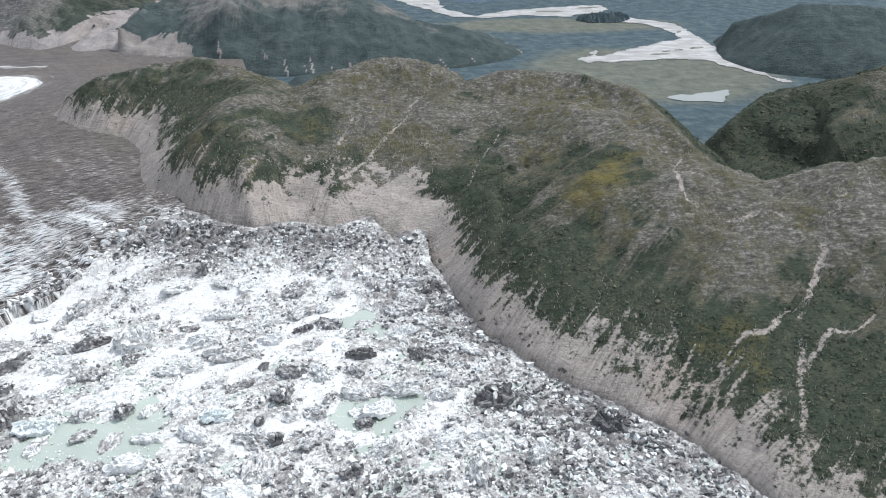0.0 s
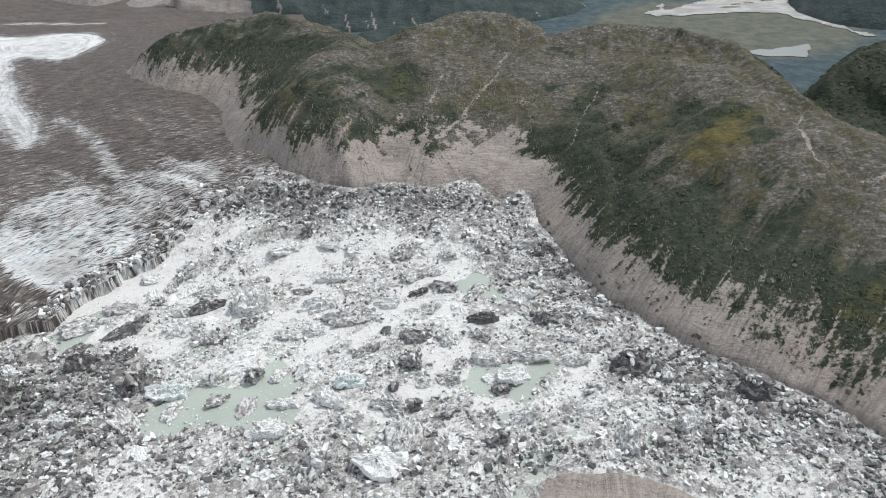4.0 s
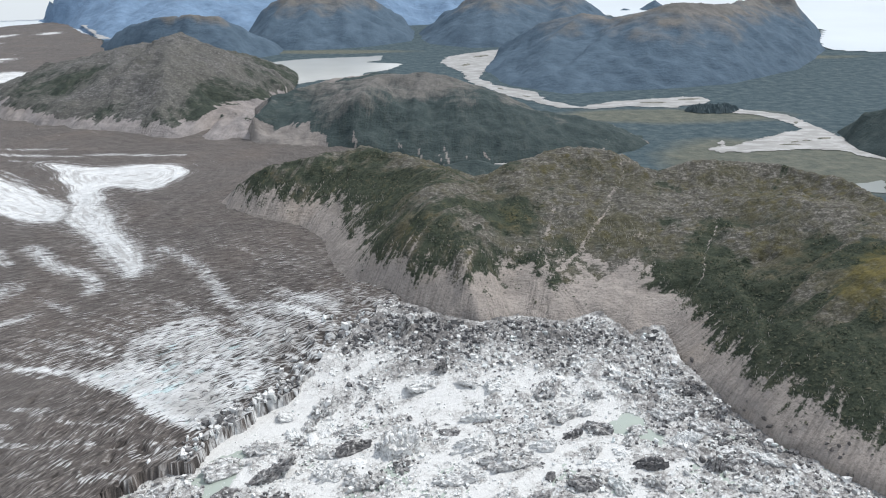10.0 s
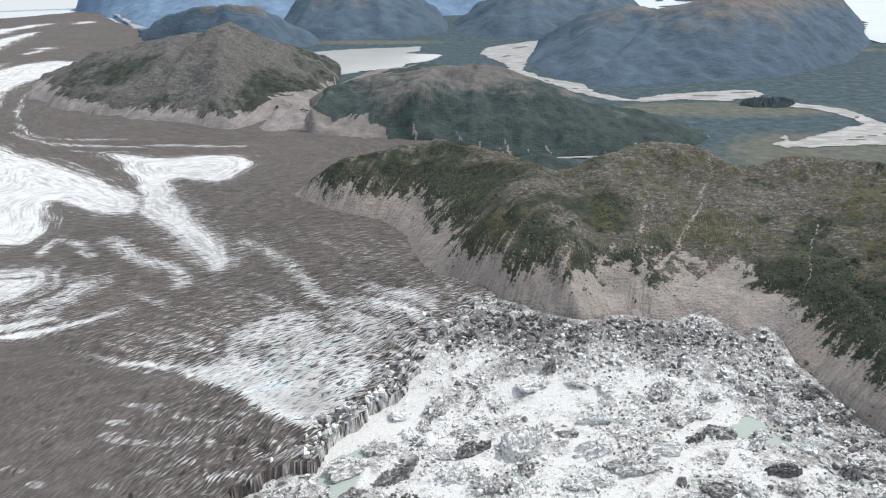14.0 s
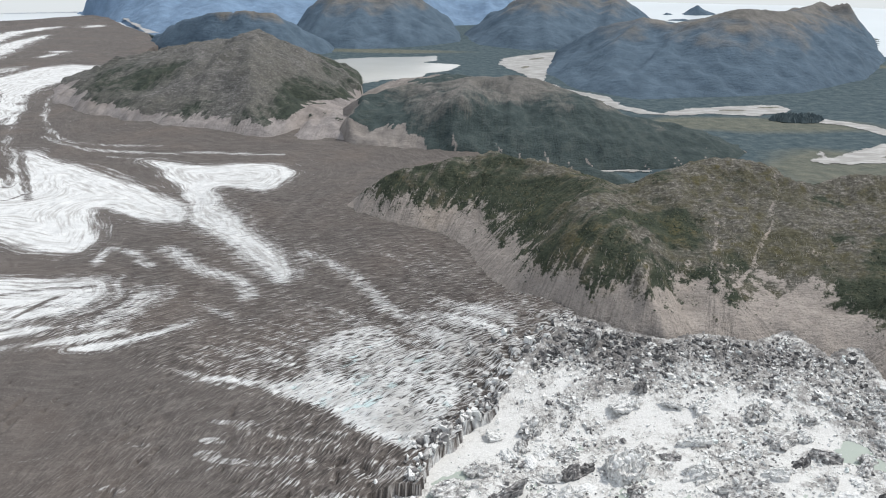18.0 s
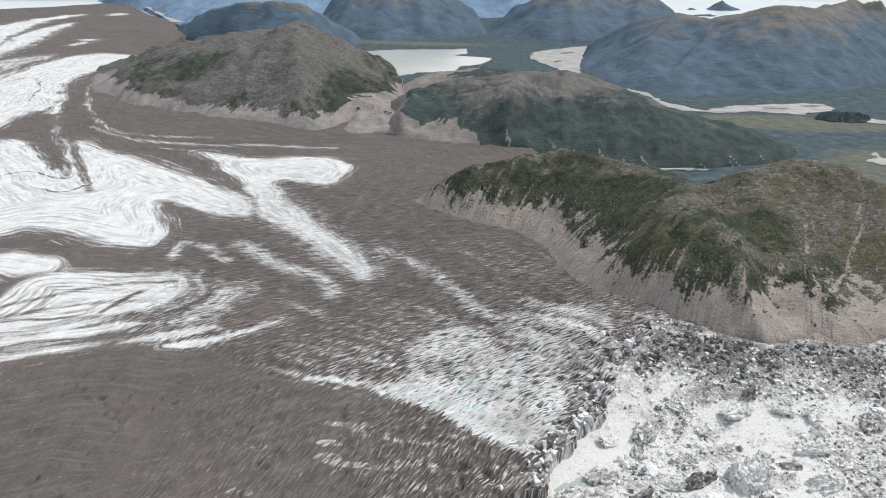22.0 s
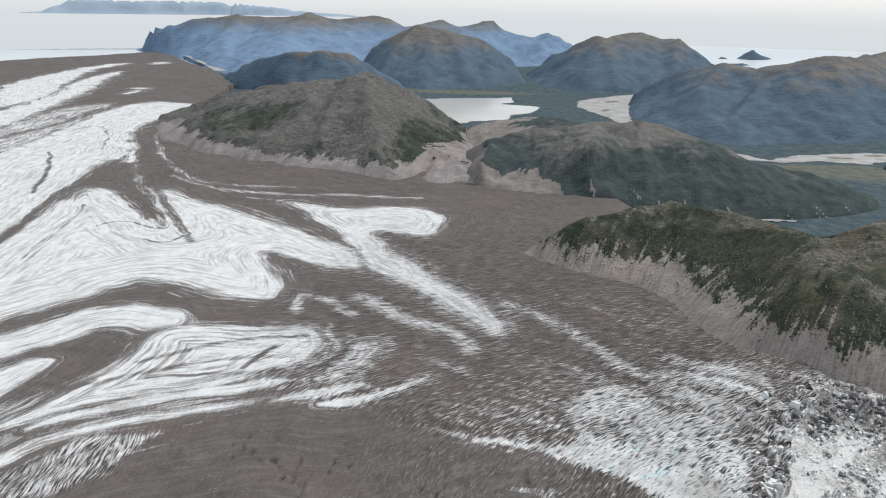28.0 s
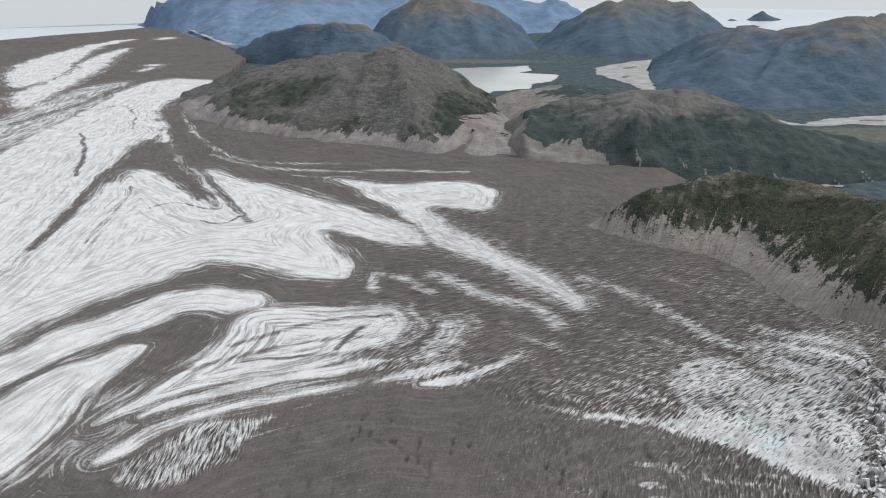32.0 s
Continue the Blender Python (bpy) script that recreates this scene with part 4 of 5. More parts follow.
def near_cover(x, y, h, df, arc):
    streak = 0.2 * vnoise(arc / 8, df / 40, 301) + 0.4 * vnoise(arc / 3.2, df / 22, 302) + 0.4 * vnoise(arc / 1.6, df / 12, 304)
    line = 44 + 7 * smooth((-x - 110) / 80) - 21 * smooth((x + 15) / 45) + 3 * np.exp(-(((x + 20) / 50) ** 2 + ((y - 660) / 60) ** 2)) - 10 * smooth((x - 120) / 80)
    line = line + 9 * (streak - 0.5) + 20 * (fbm(x, y, 30, 4, 303) - 0.5)
    back = smooth((y - 850) / 60) * smooth((x + 330) / 80)
    scree = smooth((line - h) / 34 + 0.5 + 0.35 * (streak - 0.5) + 0.9 * (fbm(x, y, 6, 3, 320) - 0.5)) * smooth((110 - df) / 30) * (1 - back)
    tongue = smooth((0.6 * vnoise(arc / 4, df / 150, 318) + 0.4 * vnoise(arc / 1.7, df / 60, 319) - 0.60) / 0.08)
    scree = np.maximum(scree, 0.55 * tongue * smooth((line + 26 - h) / 16) * (1 - back))
    rock = 0.42 + (h - 66) / 85 + 1.7 * (fbm(x, y, 40, 5, 305, 0.6) - 0.5) + 0.7 * (vnoise(arc / 6, df / 45, 306) - 0.5)
    rock = rock + 0.45 * np.exp(-(((x + 20) / 90) ** 2 + ((y - 745) / 70) ** 2)) - 0.28 * np.exp(-(((x + 290) / 120) ** 2 + ((y - 800) / 120) ** 2))
    rock = rock + 0.6 * np.exp(-(((x - 190) / 48) ** 2 + ((y - 462) / 52) ** 2)) + 0.35 * np.exp(-(((x - 240) / 50) ** 2 + ((y - 500) / 60) ** 2))
    crest, _ = line_distance(x, y, pairs("57 796 120 770 180 752 192 690 191 627 209 586 240 560 262 510 300 510 400 540"))
    rock = rock + 0.55 * smooth((38 - crest) / 30)
    rock = rock - 0.35 * smooth((110 - df) / 60) * smooth((x - 0) / 40)
    meadow = 0.9 * smooth(area_distance(x, y, pairs("150 402 169 376 183 344 197 349 208 388 190 416")) / 10 + 0.5) + 0.75 * smooth(area_distance(x, y, pairs("92 535 135 580 170 580 120 512")) / 14 + 0.5)
    meadow = 0.62 * meadow + 0.55 * fbm(x, y, 45, 3, 308) * smooth((h - 45) / 20)
    for text, half in GULLIES:
        d, _ = line_distance(x + 16 * (fbm(x, y, 26, 4, 310) - 0.5), y + 16 * (fbm(x, y, 26, 4, 311) - 0.5), pairs(text))
        scree = np.maximum(scree, smooth((half * 1.0 - d) / half + 0.25) * (0.22 + 0.55 * vnoise(x / 14, y / 14, 312)))
        h = h - 0.7 * smooth((half * 2.2 - d) / (half * 2))
    even = h
    for _ in range(60):
        p = np.pad(even, 1, mode="edge")
        even = (p[:-2, 1:-1] + p[2:, 1:-1] + p[1:-1, :-2] + p[1:-1, 2:]) / 4
    h = h + (even - h) * 0.6 * np.clip(scree, 0, 1) * smooth((df - 3) / 14)
    h = h + 1.8 * (fbm(x, y, 7, 3, 315) - 0.5) * scree + 2.4 * (vnoise(arc / 7, df / 45, 321) - 0.5) * scree * smooth((df - 6) / 14)
    c1, c2, num = cells(x + 3 * (fbm(x, y, 10, 2, 316) - 0.5), y, 7.5, 317)
    h = h + smooth((rock - 0.4) / 0.3) * (1 - np.clip(scree, 0, 1)) * (2.6 * (0.5 - c1) + 1.6 * (num - 0.5) * smooth((c2 - c1) / 0.2))
    return h, {"scree": scree, "rock": rock, "meadow": meadow}


def wooded(line, spread, scree_line=-99.0, wild=1.2, bare=0.0):
    """Woods below a line, bare heath and rock above; scree under scree_line."""
    def cover(x, y, h, df, arc):
        size = max(40.0, spread)
        rock = 0.5 + (h - line) / (2 * spread) + wild * (fbm(x, y, size, 4, 401) - 0.5) + bare
        streak = vnoise(arc / 9, df / 80, 403)
        scree = smooth((scree_line + 22 * (streak - 0.5) - h) / 8 + 0.5) if scree_line > 0 else 0 * x
        return h, {"scree": scree, "rock": rock, "meadow": 0.3 * fbm(x, y, 120, 3, 405) * smooth((h - line) / spread)}
    return cover


def bare_cover(x, y, h, df, arc):
    """The hill with the bald grey top beside the glacier."""
    streak = 0.6 * vnoise(arc / 14, df / 120, 421) + 0.4 * vnoise(arc / 5, df / 60, 422)
    bowl = np.exp(-(((x + 590) / 75) ** 2 + ((y - 1400) / 80) ** 2))
    line = 42 + 24 * (streak - 0.5) + 16 * bowl - 40 * smooth((y - 1700) / 100)
    scree = smooth((line - h) / 7 + 0.5)
    top = smooth((h - 85) / 45)
    rock = 0.60 + 0.35 * top + 1.2 * (fbm(x, y, 90, 4, 424) - 0.5) + 0.25 * np.exp(-(((x + 730) / 70) ** 2 + ((y - 1440) / 70) ** 2))
    rock = rock - 0.25 * smooth((x + 760) / 80) * smooth((110 - h) / 30)
    return h, {"scree": scree, "rock": rock, "meadow": 0.2 * top}


def cliff_cover(x, y, h, df, arc):
    """Wooded cliffs with pale torrent beds and a scree foot by the ice."""
    streak = 0.6 * vnoise(arc / 16, df / 200, 431) + 0.4 * vnoise(arc / 6, df / 90, 432)
    line = 44 + 40 * (streak - 0.5) - 70 * smooth((x + 430) / 120) + 26 * smooth((-490 - x) / 40)
    scree = smooth((line - h) / 7 + 0.5)
    bed = smooth((vnoise(arc / 6 + 0.05 * df, df / 90, 433) - 0.72) / 0.06) * smooth((vnoise(arc / 20, df / 18, 434) - 0.35) / 0.2)
    scree = np.maximum(scree, 0.8 * bed * smooth((60 - df) / 40) * (y < 1400))
    rock = 0.42 + (h - 75) / 75 + 1.5 * (fbm(x, y, 80, 4, 435) - 0.5)
    return h, {"scree": scree, "rock": rock, "meadow": 0 * x}


hill("hill", "steep near hill with dark forest, pale rocky crest and bare scree foot",
     "600 60 420 90 265 212 174 296 154 329 136 351 88 390 61 417 29 458 6 510 -12 538 -18 576 -42 562 -63 594 -91 579 -129 589 -160 579 -193 588 -243 621 -288 660 -316 705 -342 766 -380 790 -455 822 -492 868 -460 950 -410 1000 -330 1020 -250 1015 -180 985 -120 940 -60 960 20 970 90 930 180 900 250 850 290 780 300 700 310 640 420 640 620 600",
     ["-478 866 26 -450 868 48 -428 870 66 -402 870 79 -360 880 88 -320 895 89 -280 900 94 -238 860 96 -205 790 95 -203 695 90 -190 640 66 -178 615 52",
      "-205 790 95 -165 798 84 -121 800 98 -66 830 109 -30 832 108 3 802 97 28 798 93 62 800 102 108 796 98 158 790 101 188 760 99 195 690 101 194 627 100 209 586 89 232 550 84 252 500 78 285 505 84 332 525 104 420 540 125 560 560 140",
      "123 690 99 165 655 99 150 590 94 113 546 82 85 520 62",
      "209 586 90 175 540 87 164 500 70 164 461 50 150 420 34",
      "252 500 78 235 450 62 205 395 42 190 350 24",
      "-40 760 82 -42 700 58 -44 660 46 -50 620 32", "73 655 70 50 600 55 44 510 40", "320 520 104 300 450 80 270 380 55 240 320 25"],
     2.0, HILL, bump=7.0, power=0.62, cover=near_cover, soften=12, seed=500)
hill("gravel_bank", "low brown gravel bank at the lake edge", "-75 215 -50 262 -40 282 -33 292 -17 299 2 294 28 292 57 279 85 235 60 190 -40 190",
     ["-20 240 9 20 240 10", "-15 285 5 10 282 6 40 272 5"], 1.5, HILL, bump=1.5, cover=lambda x, y, h, df, arc: (h, {"scree": 0.9 + 0 * x, "rock": 0.2 + 0 * x, "meadow": 0.3 * fbm(x, y, 12, 3, 9)}), category="bank", soften=6, seed=530)
hill("hill", "forested hillside with a rocky brow across the side valley", "300 800 312 850 380 934 436 1008 518 1092 700 1100 860 900 860 620 640 610 430 645 330 660 315 720",
     ["320 800 20 348 831 52 409 859 66 448 839 86 488 816 99 560 800 125 700 780 140"], 4.0, HILL, bump=9, cover=wooded(80, 40, wild=1.4), soften=12, seed=540)
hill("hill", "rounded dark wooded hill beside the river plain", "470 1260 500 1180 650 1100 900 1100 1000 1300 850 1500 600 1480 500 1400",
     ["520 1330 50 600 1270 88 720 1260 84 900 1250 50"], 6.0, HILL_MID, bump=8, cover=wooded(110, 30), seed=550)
hill("hill", "grey bare-topped hill with green flanks above the glacier", "-1335 1885 -1300 1760 -1190 1560 -1040 1405 -860 1300 -700 1255 -600 1225 -500 1215 -470 1300 -490 1420 -540 1600 -590 1800 -610 2000 -640 2150 -800 2350 -1000 2300 -1250 2120",
     ["-1325 1895 20 -1220 1760 42 -1120 1655 60 -1034 1650 86 -957 1650 105 -903 1650 134 -841 1650 142 -779 1655 162 -732 1650 150 -686 1650 129 -617 1650 89 -562 1655 56 -540 1700 36",
      "-779 1655 162 -745 1540 150 -724 1440 117 -700 1370 74 -690 1310 52", "-880 1640 138 -860 1510 112 -900 1430 68", "-1034 1650 86 -1000 1520 70 -960 1430 54"],
     4.5, HILL_BALD, base=8, bump=17, power=0.72, cover=bare_cover, soften=16, seed=560)
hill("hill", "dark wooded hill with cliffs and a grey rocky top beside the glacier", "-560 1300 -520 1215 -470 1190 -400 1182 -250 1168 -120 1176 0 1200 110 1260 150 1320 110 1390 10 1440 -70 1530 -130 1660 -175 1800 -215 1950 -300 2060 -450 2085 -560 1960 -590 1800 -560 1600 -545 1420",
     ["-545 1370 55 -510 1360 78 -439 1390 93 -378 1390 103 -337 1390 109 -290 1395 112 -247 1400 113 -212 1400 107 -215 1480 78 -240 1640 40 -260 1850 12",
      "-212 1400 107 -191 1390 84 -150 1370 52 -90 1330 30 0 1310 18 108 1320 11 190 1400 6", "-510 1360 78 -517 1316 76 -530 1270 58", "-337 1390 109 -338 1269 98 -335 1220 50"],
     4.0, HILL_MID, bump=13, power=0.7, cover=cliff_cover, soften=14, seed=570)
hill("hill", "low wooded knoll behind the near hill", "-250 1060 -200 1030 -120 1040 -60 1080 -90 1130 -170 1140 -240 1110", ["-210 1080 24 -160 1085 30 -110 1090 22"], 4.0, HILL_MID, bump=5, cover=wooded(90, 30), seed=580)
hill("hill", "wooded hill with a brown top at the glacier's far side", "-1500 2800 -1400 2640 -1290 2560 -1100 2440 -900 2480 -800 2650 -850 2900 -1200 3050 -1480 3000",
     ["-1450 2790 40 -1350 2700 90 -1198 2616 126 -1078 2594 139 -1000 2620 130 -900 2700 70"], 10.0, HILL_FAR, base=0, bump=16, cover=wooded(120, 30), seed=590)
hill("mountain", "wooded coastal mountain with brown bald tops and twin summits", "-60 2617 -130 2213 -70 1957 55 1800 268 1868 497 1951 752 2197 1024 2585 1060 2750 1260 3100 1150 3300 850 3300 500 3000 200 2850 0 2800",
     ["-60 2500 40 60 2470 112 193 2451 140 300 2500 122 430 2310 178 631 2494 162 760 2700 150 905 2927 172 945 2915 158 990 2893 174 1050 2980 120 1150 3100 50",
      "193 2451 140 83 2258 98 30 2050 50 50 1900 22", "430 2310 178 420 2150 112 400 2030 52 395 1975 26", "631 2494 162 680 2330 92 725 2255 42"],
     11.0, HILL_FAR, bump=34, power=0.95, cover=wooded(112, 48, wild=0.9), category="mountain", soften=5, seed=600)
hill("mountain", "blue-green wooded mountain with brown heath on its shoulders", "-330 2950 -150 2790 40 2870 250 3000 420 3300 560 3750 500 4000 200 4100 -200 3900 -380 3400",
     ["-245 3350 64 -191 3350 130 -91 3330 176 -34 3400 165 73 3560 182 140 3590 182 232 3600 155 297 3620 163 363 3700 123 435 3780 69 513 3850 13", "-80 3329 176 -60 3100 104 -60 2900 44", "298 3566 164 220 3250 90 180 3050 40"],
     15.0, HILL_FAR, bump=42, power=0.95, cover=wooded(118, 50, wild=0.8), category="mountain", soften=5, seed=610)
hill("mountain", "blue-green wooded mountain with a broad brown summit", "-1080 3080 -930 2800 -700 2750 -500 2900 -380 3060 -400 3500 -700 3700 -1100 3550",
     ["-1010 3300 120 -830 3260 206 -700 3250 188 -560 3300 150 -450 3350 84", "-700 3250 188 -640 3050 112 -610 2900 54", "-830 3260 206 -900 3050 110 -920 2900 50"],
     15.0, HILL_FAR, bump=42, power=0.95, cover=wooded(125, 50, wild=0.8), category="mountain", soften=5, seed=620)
hill("mountain", "long haze-blue wooded mountain range along the far coast", "-2250 4000 -1870 3480 -1600 3080 -1400 3060 -1000 3500 -400 3800 0 4050 -60 4560 -600 4700 -1200 4700 -2000 4480 -2500 4200",
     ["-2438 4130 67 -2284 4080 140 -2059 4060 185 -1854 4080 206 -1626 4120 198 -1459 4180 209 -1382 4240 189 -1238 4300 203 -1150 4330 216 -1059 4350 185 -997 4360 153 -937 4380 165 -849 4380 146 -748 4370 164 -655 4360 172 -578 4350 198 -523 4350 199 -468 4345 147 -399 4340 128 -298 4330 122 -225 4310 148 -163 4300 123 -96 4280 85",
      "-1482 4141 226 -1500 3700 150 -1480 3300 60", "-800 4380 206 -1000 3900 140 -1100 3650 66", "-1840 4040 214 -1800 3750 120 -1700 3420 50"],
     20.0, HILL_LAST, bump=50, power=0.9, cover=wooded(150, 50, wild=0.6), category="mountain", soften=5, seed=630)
hill("island", "small dark steep island off the coast", "690 4010 760 3985 850 4010 905 4060 860 4130 760 4130 700 4080", ["720 4060 55 790 4065 96 840 4065 66 880 4065 56"], 8.0, HILL_FAR, base=42, bump=10, cover=wooded(150, 30), category="island", seed=640)
hill("island", "low dark islet off the coast", "560 3760 640 3720 700 3745 690 3790 600 3800", ["590 3765 44 650 3755 50"], 8.0, HILL_FAR, base=34, bump=4, cover=wooded(150, 30), category="island", seed=650)
hill("island", "tiny dark skerry off the coast", "600 4030 640 4015 670 4040 640 4065 605 4060", ["620 4040 58 650 4040 54"], 6.0, HILL_FAR, base=42, bump=3, cover=wooded(150, 30), category="island", seed=655)
hill("headland", "haze-pale blue headland far across the inlet", "-3000 4060 -2700 4170 -2300 4370 -2000 4560 -1500 4710 -1250 4760 -1600 4740 -2000 4640 -2400 4480 -2800 4260 -3000 4160",
     ["-2950 4120 200 -2800 4205 268 -2500 4330 262 -2250 4450 268 -2000 4590 258 -1800 4660 236 -1600 4715 214 -1300 4755 202"], 20.0, HILL_HAZED, base=196, bump=5, category="headland", seed=660)


# ---------------------------------------------------------------- ice in the lake
BANK = "-75 215 -50 262 -40 282 -33 292 -17 299 2 294 28 292 57 279 85 235 60 190 -40 190"
PONDS = ["-250 321 -249 351 -227 359 -197 364 -186 379 -170 364 -167 339 -163 330 -191 326 -217 330 -231 321", "-72 364 -46 385 -12 382 -17 369 -37 349 -62 359",
         "-73 466 -59 488 -48 480 -46 459 -61 459", "-341 411 -331 433 -318 437 -318 414 -329 397"]
LAKE = FRONT + SHORE[::-1] + pairs("420 60 -420 60")


def mush_at(x, y):
    """Smooth white slush lanes between the bergs, drawn out along the ice front."""
    u, v = 0.8 * x + 0.6 * y, -0.6 * x + 0.8 * y
    d_shore, _ = line_distance(x, y, SHORE)
    d_front, _ = line_distance(x, y, FRONT)
    lanes = 0.85 * smooth((fbm(u * 0.6, v, 20, 5, 221, 0.6) - 0.49) / 0.2)
    lanes = np.maximum(lanes, 0.9 * smooth((34 - d_front) / 14) * smooth((y - 415) / 20) * smooth((560 - y) / 40))
    return lanes * smooth((d_shore - 45) / 30) * smooth((y - 320) / 40) * (1 - smooth((-x - 260) / 30) * smooth((420 - y) / 30)) * smooth((560 - y) / 40)


def dirt_at(x, y):
    """How much rock lies on the floating ice: most by the shore and the broken near margin."""
    d_shore, _ = line_distance(x, y, SHORE)
    d_front, _ = line_distance(x, y, FRONT)
    belt = 0.14 * smooth((62 - d_shore) / 50) + 0.12 * smooth((130 - d_shore) / 90)
    corner = 0.42 * smooth((-x - 235) / 60) * smooth((415 - y) / 40)
    inner = 0.36 * smooth((y - 520) / 50)
    near = 0.08 * smooth((350 - y) / 50)
    return 0.10 + np.maximum.reduce([belt, corner, inner, near]) + 0.6 * (fbm(x, y, 34, 4, 205) - 0.5) + 0.10 - 0.32 * mush_at(x, y)


def pond_depth(x, y):
    out = np.full(x.shape, -99.0)
    for text in PONDS:
        out = np.maximum(out, area_distance(x, y, pairs(text)))
    return out + 16 * (fbm(x, y, 10, 4, 207) - 0.5)


def build_brash():
    x, y = grid(-440, 260, 244, 640, 1.15)
    d = area_distance(x, y, LAKE)
    slush, soil = mush_at(x, y), dirt_at(x, y)
    rough = (0.45 + 1.5 * np.clip(soil, 0, 1)) * (1 - 0.75 * slush)
    z = brash_level(x, y) + 0.75 + 0.8 * (fbm(x, y, 30, 3, 209) - 0.5)
    mix = 0 * x
    for size, tall, seed in ((13.0, 2.2, 210), (6.5, 2.2, 211), (3.2, 1.2, 212), (1.9, 0.35, 213)):
        c1, c2, num = cells(x + 2 * (fbm(x, y, 9, 2, 214) - 0.5), y, size, seed)
        gap = smooth((c2 - c1) / 0.22)
        z = z + rough * tall * (np.clip(num - 0.42, 0, 1) * gap - 0.10)
        mix = mix + (num - 0.5) * (0.42 if size > 3 else 0.1) * gap
    pond = pond_depth(x, y)
    z = np.where(pond > 0, -1.5, z - 0.8 * smooth((pond + 6) / 6))
    dirt = soil + mix * (1 - 0.8 * slush)
    ob = sheet("brash_ice", x, y, z, d > -6, BRASH, {"dirt": dirt}, smooth_faces=False)
    tagged(ob, "white crushed ice packed over the lake, greyed with grit", "ice", kind="stuff")


build_brash()


def build_far_brash():
    """The pack goes on towards the lake's open end."""
    x, y = grid(-440, 420, -520, 248, 4.5)
    z = 0.9 + 1.6 * (fbm(x, y, 11, 3, 231) - 0.5)
    ob = sheet("brash_ice", x, y, z, area_distance(x, y, pairs("-440 -530 -440 60 -430 300 -410 300 -400 249 265 249 265 212 425 90 425 -530")) > 0, BRASH, {"dirt": dirt_at(x, y)}, smooth_faces=False)
    tagged(ob, "loose grey-white ice pack at the lake's outer end", "ice", kind="stuff")


build_far_brash()

T_PHI = (1 + 5**0.5) / 2
ICO_V = np.array([(-1, T_PHI, 0), (1, T_PHI, 0), (-1, -T_PHI, 0), (1, -T_PHI, 0), (0, -1, T_PHI), (0, 1, T_PHI), (0, -1, -T_PHI), (0, 1, -T_PHI), (T_PHI, 0, -1), (T_PHI, 0, 1), (-T_PHI, 0, -1), (-T_PHI, 0, 1)]) / np.hypot(1, T_PHI)
ICO_F = np.array([[int(c, 16) for c in t] for t in "0b5 051 017 07a 0ab 159 5b4 ba2 a76 718 394 342 326 368 389 495 24b 62a 867 981".split()])


def finer(v, f):
    """Each triangle into four, on the unit ball."""
    e = np.sort(np.concatenate([f[:, [0, 1]], f[:, [1, 2]], f[:, [2, 0]]]), 1)
    u, inv = np.unique(e, axis=0, return_inverse=True)
    inv = inv.ravel()
    mid = v[u[:, 0]] + v[u[:, 1]]
    mid /= np.linalg.norm(mid, axis=1, keepdims=True)
    a, b, c = (inv[k * len(f):(k + 1) * len(f)] + len(v) for k in range(3))
    nf = np.concatenate([np.stack([f[:, 0], a, c], 1), np.stack([f[:, 1], b, a], 1), np.stack([f[:, 2], c, b], 1), np.stack([a, b, c], 1)])
    return np.concatenate([v, mid]), nf


def chipped(rng, level, cuts=9, jag=0.1):
    """A rough block: a ball cut by planes, with chipped corners."""
    v, f = ICO_V.copy(), ICO_F
    for _ in range(level):
        v, f = finer(v, f)
    n = rng.normal(size=(cuts, 3))
    n /= np.linalg.norm(n, axis=1, keepdims=True)
    for m, d in zip(n, rng.uniform(0.35, 0.75, cuts)):
        over = np.clip(v @ m - d, 0, None)
        v = v - over[:, None] * m
    v = v + rng.normal(size=v.shape) * jag * 0.5
    return v / np.abs(v).max(0), f


def steep(v):
    """The lower half of a block drawn out to upright sides, down into the pack."""
    r = np.hypot(v[:, 0], v[:, 1]) + 1e-6
    grow = np.where(v[:, 2] < 0.15, np.clip(0.92 / np.maximum(r, 0.35), 1, 2.4), 1.0)
    ang = np.arctan2(v[:, 1], v[:, 0])
    seed = float(v[0, 0]) * 91
    grow = grow * (1 + 0.5 * (vnoise(2.2 * np.cos(ang) + seed, 2.2 * np.sin(ang) + seed, 5) - 0.5) + 0.3 * (vnoise(5 * np.cos(ang) + seed, 5 * np.sin(ang), 6) - 0.5))
    return np.column_stack([v[:, 0] * grow, v[:, 1] * grow, v[:, 2]])


def joined(name, shapes, spots, sizes, turns, tilts, material, attrs=None, smooth_faces=False):
    """Many copies of a few shapes in one mesh."""
    vs, fs, at, count = [], [], {k: [] for k in (attrs or {})}, 0
    for i, (spot, size, turn, tilt) in enumerate(zip(spots, sizes, turns, tilts)):
        v, f = shapes[i % len(shapes)]
        p = v * size
        c, s = math.cos(tilt), math.sin(tilt)
        p = np.stack([p[:, 0], p[:, 1] * c - p[:, 2] * s, p[:, 1] * s + p[:, 2] * c], 1)
        c, s = math.cos(turn), math.sin(turn)
        p = np.stack([p[:, 0] * c - p[:, 1] * s, p[:, 0] * s + p[:, 1] * c, p[:, 2]], 1)
        vs.append(p + spot)
        fs.append(f + count)
        for k in at:
            at[k].append(np.full(len(v), attrs[k][i]))
        count += len(v)
    me = mesh_from(name, np.concatenate(vs), np.concatenate(fs), material, {k: np.concatenate(a) for k, a in at.items()}, smooth_faces)
    return new(name, me)


rng = np.random.default_rng(7)


